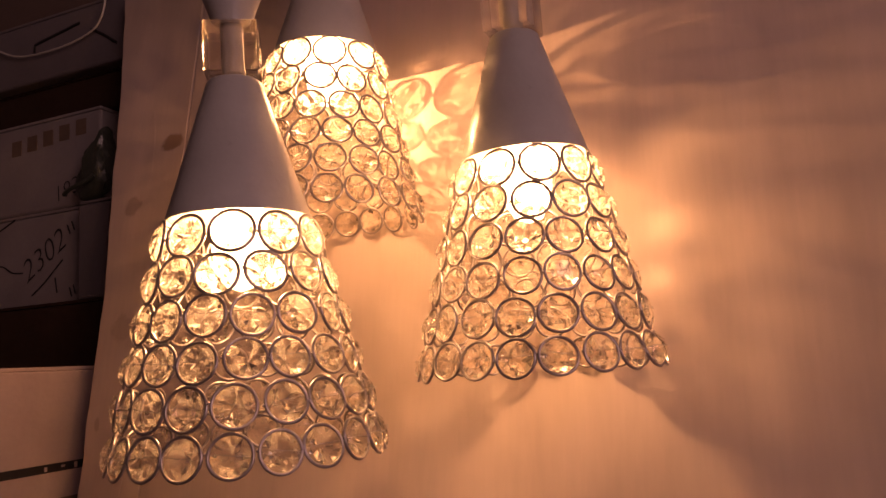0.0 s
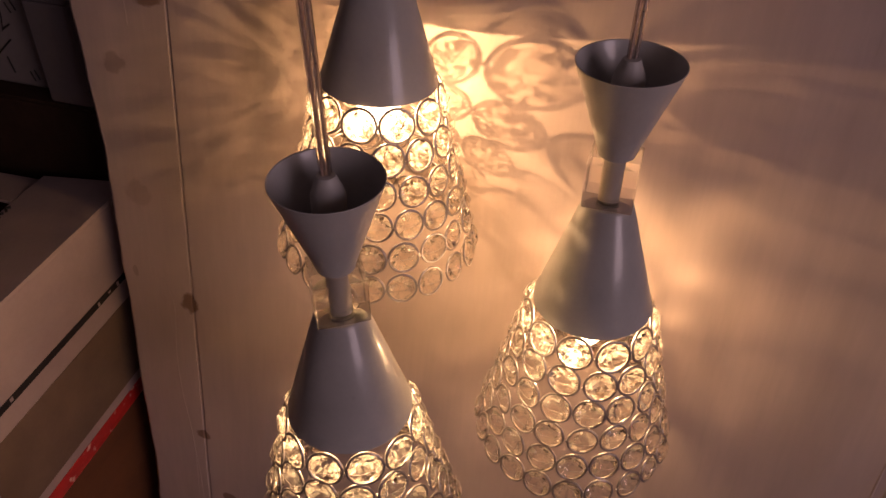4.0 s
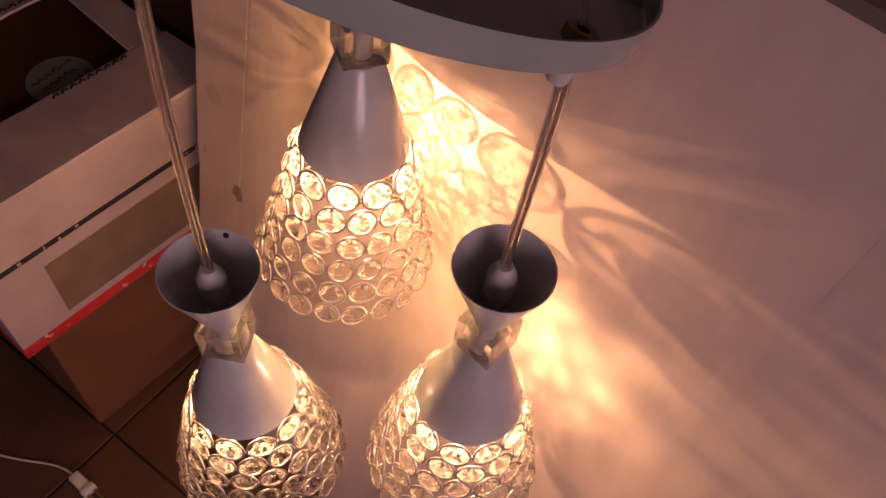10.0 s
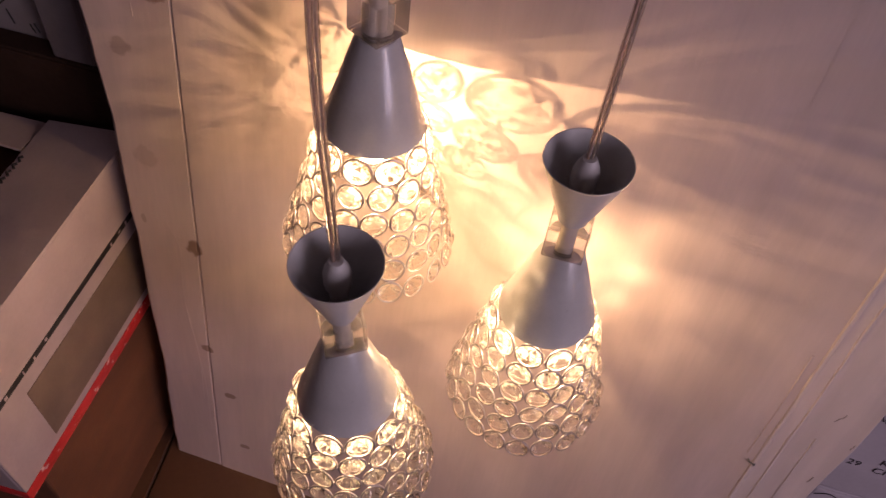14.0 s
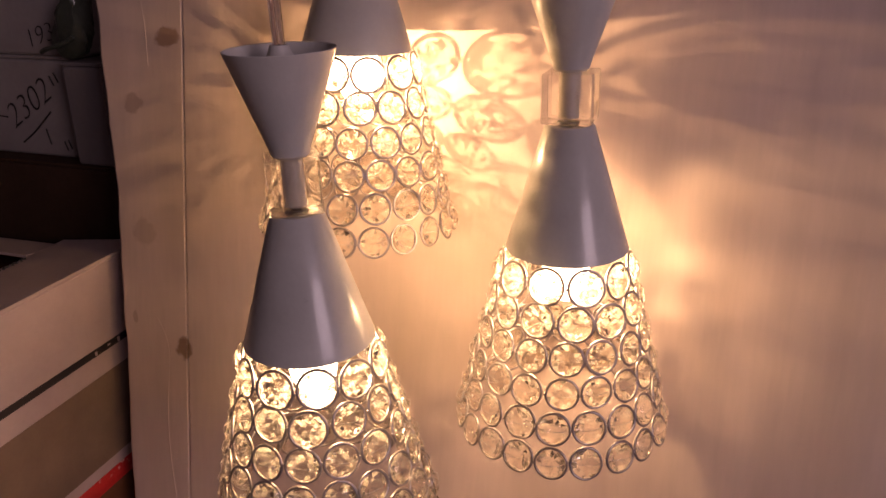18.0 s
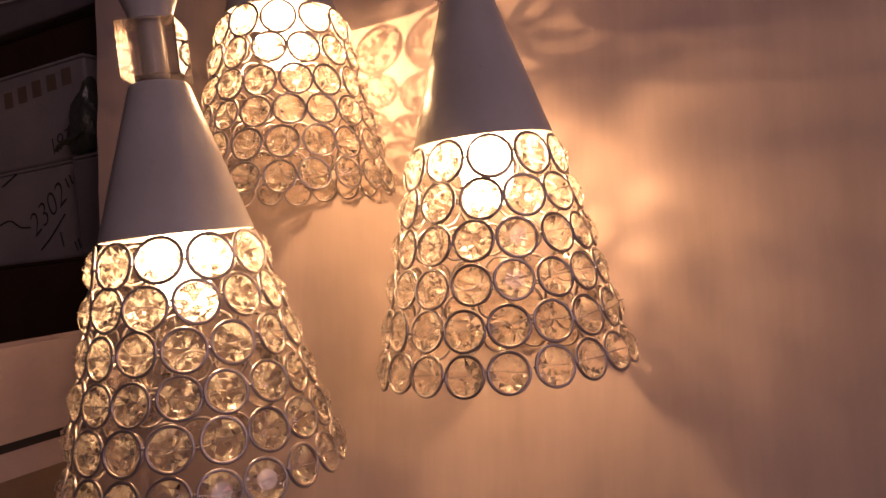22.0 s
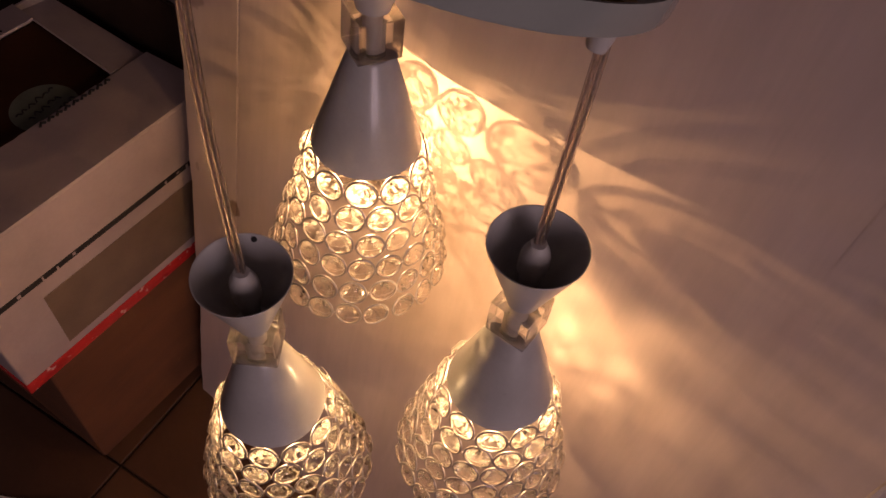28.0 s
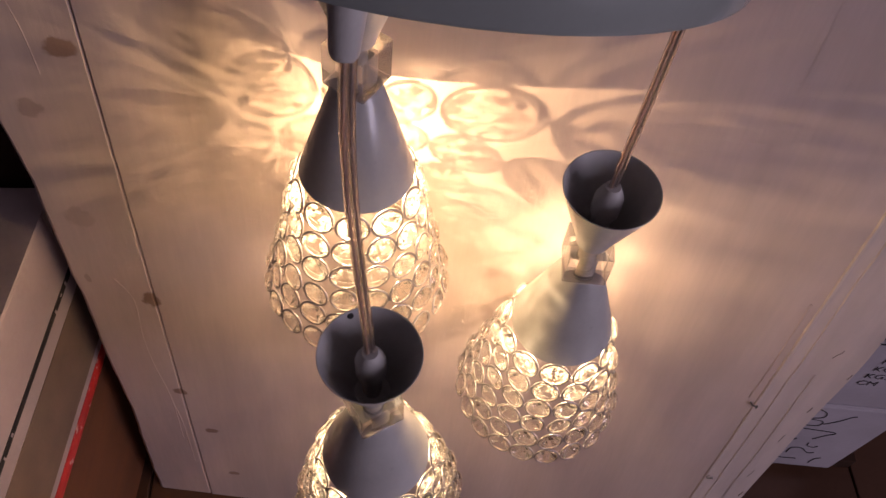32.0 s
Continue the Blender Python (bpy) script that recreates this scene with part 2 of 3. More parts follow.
def add_knots(mat):
    """Brown knots that show softly through the paint, at their places on the board."""
    nt = mat.node_tree
    bsdf = nt.nodes["Principled BSDF"]
    colour = bsdf.inputs["Base Color"].links[0].from_socket
    co = nt.nodes.new("ShaderNodeTexCoord")
    rag = nt.nodes.new("ShaderNodeTexNoise")
    rag.inputs["Scale"].default_value, rag.inputs["Detail"].default_value = 110, 4
    nt.links.new(co.outputs["Object"], rag.inputs["Vector"])
    for u, w, su, sw, depth in KNOTS:
        place = nt.nodes.new("ShaderNodeVectorMath")
        place.operation = "SUBTRACT"
        place.inputs[1].default_value = (u, w, 0)
        nt.links.new(co.outputs["Object"], place.inputs[0])
        size = nt.nodes.new("ShaderNodeVectorMath")
        size.operation = "MULTIPLY"
        size.inputs[1].default_value = (1 / su, 1 / sw, 0)
        nt.links.new(place.outputs[0], size.inputs[0])
        far = nt.nodes.new("ShaderNodeVectorMath")
        far.operation = "LENGTH"
        nt.links.new(size.outputs[0], far.inputs[0])
        add = nt.nodes.new("ShaderNodeMath")
        add.operation = "ADD"
        nt.links.new(far.outputs["Value"], add.inputs[0])
        nt.links.new(rag.outputs["Fac"], add.inputs[1])
        soft = nt.nodes.new("ShaderNodeMapRange")
        soft.inputs["From Min"].default_value, soft.inputs["From Max"].default_value = 1.18, 1.42
        soft.inputs["To Min"].default_value, soft.inputs["To Max"].default_value = depth, 0.0
        nt.links.new(add.outputs[0], soft.inputs["Value"])
        mix = nt.nodes.new("ShaderNodeMixRGB")
        mix.inputs["Color2"].default_value = (0.21, 0.115, 0.07, 1)
        nt.links.new(soft.outputs["Result"], mix.inputs["Fac"])
        nt.links.new(colour, mix.inputs["Color1"])
        colour = mix.outputs["Color"]
    nt.links.new(colour, bsdf.inputs["Base Color"])


add_knots(M_BOARD)


# ---- mesh helpers ----
def finish(name, bm, mat, parent=None, m=None, smooth=True, label=""):
    me = bpy.data.meshes.new(name)
    bmesh.ops.recalc_face_normals(bm, faces=bm.faces)
    bm.to_mesh(me)
    bm.free()
    me.materials.append(mat)
    if smooth:
        me.polygons.foreach_set("use_smooth", [True] * len(me.polygons))
        me.set_sharp_from_angle(angle=radians(35))
    ob = new(name, me)
    if parent:
        ob.parent = parent
    if m is not None:
        ob.matrix_local = m
    if label:
        ob["label"] = label
    return ob


def part(name, bm, mat, parent, label="", m=None, smooth=True):
    return finish(name, bm, mat, parent, m, smooth, label)


def thing(name, m, label, category, group="", kind=""):
    ob = new(name)
    ob.empty_display_size = 0.02
    ob.matrix_world = m
    return tagged(ob, label, category, group, kind)


def box(x0, y0, z0, x1, y1, z1, bevel=0.0, seg=2, jitter=0.0):
    bm = bmesh.new()
    bmesh.ops.create_cube(bm, size=1)
    bmesh.ops.transform(bm, matrix=Matrix.LocRotScale(((x0 + x1) / 2, (y0 + y1) / 2, (z0 + z1) / 2), None, (x1 - x0, y1 - y0, z1 - z0)), verts=bm.verts)
    if bevel:
        bmesh.ops.bevel(bm, geom=bm.edges[:], offset=bevel, segments=seg, affect="EDGES", profile=0.5)
    return bm


def lathe(profile, n=48, closed=False):
    """A surface of revolution from (radius, height) pairs."""
    bm = bmesh.new()
    rings = []
    for r, z in profile:
        if r < 1e-6:
            rings.append([bm.verts.new((0, 0, z))])
        else:
            rings.append([bm.verts.new((r * math.cos(2 * math.pi * i / n), r * math.sin(2 * math.pi * i / n), z)) for i in range(n)])
    pairs = list(zip(rings, rings[1:])) + ([(rings[-1], rings[0])] if closed else [])
    for a, b in pairs:
        for i in range(n):
            j = (i + 1) % n
            if len(a) == 1 and len(b) == 1:
                continue
            if len(a) == 1:
                bm.faces.new((a[0], b[j], b[i]))
            elif len(b) == 1:
                bm.faces.new((a[i], a[j], b[0]))
            else:
                bm.faces.new((a[i], a[j], b[j], b[i]))
    return bm


def tube(points, r, n=10, bm=None):
    """A round tube along the points."""
    bm = bm or bmesh.new()
    pts = [Vector(p) for p in points]
    prev = None
    side = None
    for i, p in enumerate(pts):
        t = (pts[min(i + 1, len(pts) - 1)] - pts[max(i - 1, 0)]).normalized()
        if side is None:
            side = t.orthogonal().normalized()
        else:
            side = (side - t * side.dot(t)).normalized()
        other = t.cross(side)
        ring = [bm.verts.new(p + r * (math.cos(2 * math.pi * k / n) * side + math.sin(2 * math.pi * k / n) * other)) for k in range(n)]
        if prev:
            for k in range(n):
                bm.faces.new((prev[k], prev[(k + 1) % n], ring[(k + 1) % n], ring[k]))
        else:
            bm.faces.new(ring[::-1])
        prev = ring
    bm.faces.new(prev)
    return bm


def bend(a, b, c, d, n=16):
    """Points of a cubic curve."""
    a, b, c, d = Vector(a), Vector(b), Vector(c), Vector(d)
    return [a * (1 - s) ** 3 + 3 * b * s * (1 - s) ** 2 + 3 * c * s * s * (1 - s) + d * s ** 3 for s in (i / n for i in range(n + 1))]


def text(name, body, size, m, parent, mat, shear=0.0, label="", thin=0.0):
    cu = bpy.data.curves.new(name, "FONT")
    cu.body, cu.size, cu.extrude, cu.shear, cu.offset = body, size, 0.0002, shear, thin
    cu.materials.append(mat)
    ob = new(name, cu)
    ob.parent = parent
    ob.matrix_local = m
    if label:
        ob["label"] = label
    return ob


def swirl(points, n=8):
    """A smooth pen line through the points."""
    p = [Vector((*q, 0)) for q in points]
    p = [p[0]] + p + [p[-1]]
    out = []
    for a, q, c, e in zip(p, p[1:], p[2:], p[3:]):
        for k in range(n):
            s = k / n
            v = 0.5 * (2 * q + (c - a) * s + (2 * a - 5 * q + 4 * c - e) * s * s + (3 * q - a - 3 * c + e) * s ** 3)
            out.append((v.x, v.y))
    return out + [(p[-1].x, p[-1].y)]


# ---- room ----
# the leaning board's own frame: along its foot, up its face, out of its face
BO = Vector((-0.30987, 0.56801, 0.00180))
BU = Vector((0.90208, -0.43157, 0.00000))
BW = Vector((0.07689, 0.16073, 0.98400))
BN = Vector((-0.42467, -0.88764, 0.17818))
BOARD = Matrix(((BU.x, BW.x, BN.x, BO.x), (BU.y, BW.y, BN.y, BO.y), (BU.z, BW.z, BN.z, BO.z), (0, 0, 0, 1)))

ROOM_X0, ROOM_X1, ROOM_Y0, ROOM_Y1, ROOM_H = -2.0, 1.9, -1.5, 1.35, 2.5


def wall(name, x0, y0, z0, x1, y1, z1, mat, label, category):
    ob = finish(name, box(x0, y0, z0, x1, y1, z1), mat, None, None, False)
    return tagged(ob, label, category, kind="structure")


wall("wall_north", ROOM_X0 - 0.1, ROOM_Y1, 0, ROOM_X1 + 0.1, ROOM_Y1 + 0.1, ROOM_H, M_WALL, "plaster wall behind the leaning board, shade in its dark colour", "wall")
wall("wall_west", ROOM_X0 - 0.1, ROOM_Y0, 0, ROOM_X0, ROOM_Y1, ROOM_H, M_PALE, "unseen pale side wall added to bounce fill light", "wall")
wall("wall_east", ROOM_X1, ROOM_Y0, 0, ROOM_X1 + 0.1, ROOM_Y1, ROOM_H, M_PALE, "unseen pale side wall added to bounce fill light", "wall")


def wall_with_window():
    """The unseen wall behind the camera, with an added window opening through it."""
    x0, x1, w0, w1, s, h = ROOM_X0 - 0.1, ROOM_X1 + 0.1, 0.70, 1.70, 0.65, 1.65
    bm = bmesh.new()
    for a, b, c, d in ((x0, w0, 0, ROOM_H), (w1, x1, 0, ROOM_H), (w0, w1, 0, s), (w0, w1, h, ROOM_H)):
        g = bmesh.ops.create_cube(bm, size=1)["verts"]
        bmesh.ops.transform(bm, matrix=Matrix.LocRotScale(((a + b) / 2, ROOM_Y0 - 0.05, (c + d) / 2), None, (b - a, 0.1, d - c)), verts=g)
    return tagged(finish("wall_south", bm, M_PALE, None, None, False), "unseen pale wall with an added window opening", "wall", kind="structure")


wall_with_window()
tagged(finish("ceiling", box(ROOM_X0 - 0.1, ROOM_Y0 - 0.1, ROOM_H, ROOM_X1 + 0.1, ROOM_Y1 + 0.1, ROOM_H + 0.1), M_CEIL, None, None, False), "unseen pale ceiling added to bounce fill light", "ceiling", kind="structure")
floor = tagged(finish("floor", box(ROOM_X0 - 0.1, ROOM_Y0 - 0.1, -0.1, ROOM_X1 + 0.1, ROOM_Y1 + 0.1, -0.006), M_GROUT, None, None, False), "dark brown tiled floor with thin grout joints", "floor", kind="structure")


# ---- leaning board ----
def plank(name, u0, u1, w0, w1, z0, z1, parent, wave_left=0.0, wave_right=0.0, seed=1, mat=M_BOARD, taper=0.0, worn=0.0012, lean=0.0):
    """A long board with slightly uneven edges; its face looks along +z."""
    bm = bmesh.new()
    n = 60
    rows = []
    for i in range(n + 1):
        w = w0 + (w1 - w0) * i / n
        jl = wave_left * noise.noise((w * 9, seed, 0)) + wave_left * 0.5 * noise.noise((w * 37, seed, 3)) - taper * (w / w1) ** 3
        jr = wave_right * noise.noise((w * 9, seed, 7)) - lean * max(0.0, 0.45 - w)
        b = 0.0012
        rows.append([bm.verts.new(p) for p in ((u0 + jl, w, z0), (u0 + jl, w, z1 - worn * 0.8), (u0 + jl + worn, w, z1), (u1 + jr - b, w, z1), (u1 + jr, w, z1 - b), (u1 + jr, w, z0))])
    for a, b in zip(rows, rows[1:]):
        for k in range(6):
            j = (k + 1) % 6
            bm.faces.new((a[k], a[j], b[j], b[k]))
    bm.faces.new(rows[0])
    bm.faces.new(rows[-1][::-1])
    return part(name, bm, mat, parent)


def leaning_board():
    ob = thing("leaning_board", BOARD, "off-white painted plank board with brown knots, leaning upright", "board")
    H = 0.80
    plank("plank", -0.006, 0.0582, -0.010, H, -0.019, 0.0, ob, 0.004, 0.0, 2, taper=0.044, worn=0.0045)
    plank("plank", 0.0592, 0.6115, -0.014, H, -0.020, 0.0006, ob, 0.0, 0.0, 3)
    plank("seam_ridge", 0.5120, 0.5136, -0.012, H, 0.0002, 0.00074, ob, 0.0004, 0.0004, 4)
    plank("edge_batten", 0.6116, 0.677, -0.016, H, -0.018, 0.0009, ob, 0.0, 0.003, 5, M_BATTEN, worn=0.0005, lean=0.045)
    plank("seam_ridge", 0.6088, 0.6142, -0.012, H, 0.0002, 0.0016, ob, 0.0012, 0.0010, 12, M_BATTEN, worn=0.0018)
    plank("crack_strip", 0.6010, 0.6040, 0.335, 0.47, 0.0, 0.0012, ob, 0.0024, 0.0020, 13, worn=0.0010)
    plank("crack_strip", 0.6232, 0.6268, -0.01, H, 0.0, 0.0016, ob, 0.0016, 0.0014, 6, M_BATTEN, worn=0.0014)
    plank("crack_strip", 0.6430, 0.6450, 0.03, 0.38, 0.0, 0.0015, ob, 0.0022, 0.0016, 9, M_BATTEN, worn=0.0008)
    rnd = random.Random(21)
    for u, w, l in ((0.6605, 0.322, 0.009), (0.6552, 0.267, 0.013), (0.6522, 0.193, 0.015), (0.6715, 0.379, 0.007), (0.6575, 0.150, 0.010)):
        part("paint_chip", tube([(u + 0.0020 * k / 4 + rnd.uniform(-0.0004, 0.0004), w + l * k / 4, 0.0008) for k in range(5)], 0.0004 + rnd.uniform(0, 0.0003), 5), M_CHIP, ob, "grey-brown chip in the white paint")
    plank("backing_sheet", 0.03, 0.65, 0.0, H - 0.004, -0.0205, -0.0016, ob)
    plank("cross_rail", 0.05, 0.66, 0.05, 0.11, -0.045, -0.021, ob)
    plank("cross_rail", 0.05, 0.66, 0.62, 0.68, -0.045, -0.021, ob)
    for line in (((0.028, 0.395), (0.039, 0.368), (0.0365, 0.315), (0.0385, 0.27), (0.0455, 0.212), (0.0455, 0.13)), ((0.0161, 0.665), (0.0216, 0.637), (0.0241, 0.605)), ((0.046, 0.205), (0.050, 0.16), (0.051, 0.08))):
        part("paint_crack", tube([(u, w, -0.0006) for u, w in swirl(line)], 0.00085, 8), M_BOARD, ob, "raised curved crack in the paint")
    part("paint_crack", tube([(0.6520, 0.418, 0.0007), (0.6512, 0.414, 0.0008), (0.6488, 0.411, 0.0007), (0.6468, 0.406, 0.0006)], 0.0006, 6), M_CHIP, ob, "dark split in the batten")
    for k, (u, w) in enumerate(((0.606, 0.327), (0.612, 0.184))):
        nail = part("nail", tube([(0, 0, -0.002), (0, 0, 0.0022), (0.0012, 0.0005, 0.0030), (0.0050, 0.0012, 0.0034)], 0.0008, 8), M_STEEL, ob, "dull nail bent over", pose(u, w, 0.0008, 0, 0, -25 + 50 * (k % 2)))
        part("nail_head", lathe([(0, 0.0010), (0.0017, 0.0010), (0.0025, 0.0004), (0.0025, 0)], 12), M_STEEL, nail, "", pose(0.0050, 0.0012, 0.0034, 0, 80) @ Matrix.Diagonal((0.7, 0.7, 0.7, 1)))
    return ob


leaning_board()


# ---- pendant lamps ----
def ring_mesh():
    """One wire ring of unit radius in the x-z plane, with the thin pin wire that holds its bead."""
    bm = bmesh.new()
    n, k, tr = 30, 7, 0.080
    rows = []
    for i in range(n):
        a = 2 * math.pi * i / n
        rows.append([bm.verts.new(((1 - tr + tr * math.cos(2 * math.pi * j / k)) * math.cos(a), tr * math.sin(2 * math.pi * j / k), (1 - tr + tr * math.cos(2 * math.pi * j / k)) * math.sin(a))) for j in range(k)])
    for i in range(n):
        for j in range(k):
            bm.faces.new((rows[i][j], rows[(i + 1) % n][j], rows[(i + 1) % n][(j + 1) % k], rows[i][(j + 1) % k]))
    tube([(-0.98, 0.0, 0.03), (-0.86, -0.02, -0.01), (-0.4, -0.39, 0.02), (0.1, -0.40, -0.01), (0.5, -0.39, 0.01), (0.86, 0.02, 0.02), (0.98, 0.0, 0.0)], 0.016, 5, bm)
    tube([(-1.06, -0.09, 0), (-1.0, 0.0, 0.07), (-0.94, 0.09, 0)], 0.05, 5, bm)
    me = bpy.data.meshes.new("ring")
    bmesh.ops.recalc_face_normals(bm, faces=bm.faces)
    bm.to_mesh(me)
    bm.free()
    me.materials.append(M_WIRE)
    me.polygons.foreach_set("use_smooth", [True] * len(me.polygons))
    return me


def crystal_mesh(spin):
    """A brilliant-cut bead of unit radius; its axis is y, with the flat table towards -y."""
    bm = bmesh.new()
    n = 12
    def circle(r, y, off):
        return [bm.verts.new((r * math.cos(2 * math.pi * (i + off) / n + spin), y, r * math.sin(2 * math.pi * (i + off) / n + spin))) for i in range(n)]
    table = circle(0.52, -0.38, 0.5)
    crown = circle(0.80, -0.24, 0)
    girdle = circle(1.0, -0.05, 0.5)
    belt = circle(1.0, 0.02, 0.5)
    pavilion = circle(0.56, 0.36, 0)
    culet = circle(0.16, 0.58, 0.5)
    bm.faces.new(table)
    bm.faces.new(culet[::-1])
    for i in range(n):
        j = (i + 1) % n
        bm.faces.new((table[i], crown[j], table[j]))
        bm.faces.new((table[i], crown[i], crown[j]))
        bm.faces.new((crown[i], girdle[i], crown[j]))
        bm.faces.new((girdle[i], girdle[j], crown[j]))
        bm.faces.new((girdle[i], belt[i], belt[j], girdle[j]))
        bm.faces.new((belt[i], pavilion[j], belt[j]))
        bm.faces.new((belt[i], pavilion[i], pavilion[j]))
        bm.faces.new((pavilion[i], culet[i], pavilion[j]))
        bm.faces.new((culet[i], culet[j], pavilion[j]))
    bmesh.ops.recalc_face_normals(bm, faces=bm.faces)
    me = bpy.data.meshes.new("crystal_bead")
    bm.to_mesh(me)
    bm.free()
    me.materials.append(M_CRYSTAL)
    return me


RING = ring_mesh()
CRYSTALS = [crystal_mesh(s) for s in (0.0, 0.17, 0.31)]

RIM_R, NECK_R, CONE_TOP_R, CONE_R = 0.0263, 0.0098, 0.0135, 0.0343
CUP_H, BLOCK_TOP, BLOCK_LOW, CONE_TOP, CONE_LOW, SHADE_LOW = 0.050, -0.0505, -0.0765, -0.078, -0.1472, -0.2504
COUNTS = (11, 13, 15, 17, 18, 20)


def pendant(m, power, source, cable_top, block_turn, shade_turn, seed, lean_shade, label, hole=0, aimed=(), bow=0.0):
    """One pendant lamp; its origin is the middle of the cup's rim, and it hangs along -z."""
    ob = thing("pendant_lamp", m, label, "pendant lamp", "lamps hanging from the round canopy")
    inv = m.inverted()
    t = 0.0008
    cup = part("cup", lathe([(RIM_R, 0), (RIM_R - 0.0002, 0.0003), (RIM_R - t, 0), (NECK_R - t + 0.0005, -CUP_H + 0.004), (0.003, -CUP_H + 0.003), (0.003, -CUP_H), (NECK_R - 0.002, -CUP_H - 0.0002), (NECK_R - 0.0003, -CUP_H + 0.0012), (NECK_R, -CUP_H + 0.003)], 64, True), M_PAINT, ob, "grey-white lacquered metal cup, open at the top")
    part("clamp", lathe([(0, 0.0020), (0.0042, 0.0020), (0.0050, 0.0), (0.0072, -0.0050), (0.0080, -0.008), (0.0080, -0.020), (0.0056, -0.025), (0.0050, -0.046), (0, -0.0465)], 14), M_CLAMP, ob, "white nylon cable clamp")
    if hole:
        part("screw_hole", lathe([(0, 0.0), (0.0017, 0.0), (0.0017, 0.0006), (0, 0.0006)], 12), M_INK, ob, "small dark hole", pose(0, 0, 0, 0, 0, hole) @ pose(RIM_R - 0.0018, 0, -0.0026, 0, -70, 0))
    part("rod", lathe([(0, -CUP_H + 0.001), (0.0050, -CUP_H + 0.001), (0.0055, -CUP_H - 0.001), (0.0055, CONE_TOP + 0.004), (0, CONE_TOP + 0.004)], 24), M_ROD, ob, "ivory plastic rod")
    part("collar", lathe([(0.003, CONE_TOP + 0.0022), (0.0057, CONE_TOP + 0.0022), (0.0060, CONE_TOP + 0.0018), (0.0060, CONE_TOP + 0.0005), (0.003, CONE_TOP + 0.0004)], 24, True), M_STEEL, ob, "thin metal collar")
    # acrylic block, pierced by the rod
    h = 0.0130
    part("acrylic_block", box(-h, -h, BLOCK_LOW, h, h, BLOCK_TOP, 0.0006, 1), M_ACRYLIC, ob, "clear square acrylic block", pose(0, 0, 0, 0, 0, block_turn), smooth=False)
    part("cone", lathe([(0.004, CONE_TOP), (CONE_TOP_R - 0.0012, CONE_TOP), (CONE_TOP_R, CONE_TOP - 0.0012), (CONE_R, CONE_LOW), (CONE_R - 0.0005, CONE_LOW - 0.0003), (CONE_R - t, CONE_LOW), (CONE_TOP_R - t, CONE_TOP - 0.002), (0.004, CONE_TOP - 0.001)], 72, True), M_PAINT, ob, "glossy grey-white lacquered metal cone")
    part("socket", lathe([(0, CONE_TOP - 0.002), (0.010, CONE_TOP - 0.002), (0.011, CONE_TOP - 0.004), (0.011, CONE_LOW + 0.022), (0.009, CONE_LOW + 0.020), (0, CONE_LOW + 0.020)], 24), M_ROD, ob, "white lamp socket")
    bulb = part("bulb", lathe([(0, CONE_LOW + 0.0195), (0.008, CONE_LOW + 0.019), (0.0105, CONE_LOW + 0.012), (0.0125, CONE_LOW), (0.0135, CONE_LOW - 0.012), (0.0120, CONE_LOW - 0.023), (0.007, CONE_LOW - 0.0315), (0, CONE_LOW - 0.034)], 24), M_GLOW, ob, "lit frosted bulb glowing warm white")
    # light sources inside the bulb: one point, or added lamps that face outwards
    turn = m.to_3x3().inverted()
    for height, way, aside, watts, r in aimed or ((0.011, None, Vector(), power, source),):
        data = bpy.data.lights.new("bulb_light", "AREA" if way else "POINT")
        data.energy, data.color = watts, BULB_COLOUR
        lamp = new("bulb_light", data)
        lamp.parent = bulb
        place = Vector((0, 0, CONE_LOW - height)) + turn @ aside
        if way:
            data.shape, data.size = "DISK", 2 * r
            lamp.matrix_local = look(place, place + turn @ way)
        else:
            data.shadow_soft_size = r
            lamp.location = place
    # crystal shade: rows of wire rings, each with a bead
    r0, r1 = 0.0370, 0.0602
    z0, z1 = CONE_LOW - 0.0108, SHADE_LOW
    slope = math.degrees(math.atan((r1 - r0) / (z0 - z1)))
    band = lathe([(CONE_R - 0.0020, CONE_LOW + 0.004), (CONE_R - 0.0016, CONE_LOW + 0.004), (CONE_R - 0.0016, CONE_LOW + 0.001), (CONE_R - 0.0020, CONE_LOW + 0.001)], 64, True)
    shade = part("crystal_shade", band, M_WIRE, ob, "flared shade of silver wire rings with faceted crystal beads", pose(0, 0, 0))
    rnd = random.Random(seed)
    for k, n in enumerate(COUNTS):
        s = k / (len(COUNTS) - 1)
        z, r = z0 + (z1 - z0) * s, r0 + (r1 - r0) * s
        size = math.pi * r / n * 1.005
        for i in range(n):
            a = 360 * (i + 0.5 * (k % 2)) / n + shade_turn + k * 5 + rnd.uniform(-0.8, 0.8)
            dx, dy = lean_shade[0] * s, lean_shade[1] * s
            q = pose(dx, dy, z + rnd.uniform(-0.0006, 0.0006), 0, 0, a) @ pose(0, -r - rnd.uniform(-0.0006, 0.0006), 0, -slope + rnd.uniform(-4, 4), rnd.uniform(-9, 9), rnd.uniform(-5, 5))
            gap = BN.dot(m @ q.translation - BO) - 0.006
            if gap < 0:
                q = inv.to_3x3().to_4x4() @ Matrix.Translation(-gap * BN) @ m.to_3x3().to_4x4() @ q
            ring = new("ring", RING)
            ring.parent = shade
            ring.matrix_local = q @ Matrix.Diagonal((size, size, size, 1))
            bead = new("crystal_bead", CRYSTALS[rnd.randrange(3)])
            bead.parent = shade
            c = size * 0.85
            bead.matrix_local = q @ pose(0, 0, 0, rnd.uniform(-7, 7), rnd.uniform(0, 36), rnd.uniform(-7, 7)) @ Matrix.Diagonal((c, c, c, 1))
    # clear twin cable
    top = inv @ Vector(cable_top)
    low = Vector((0, 0, -0.004))
    length = (top - low).length
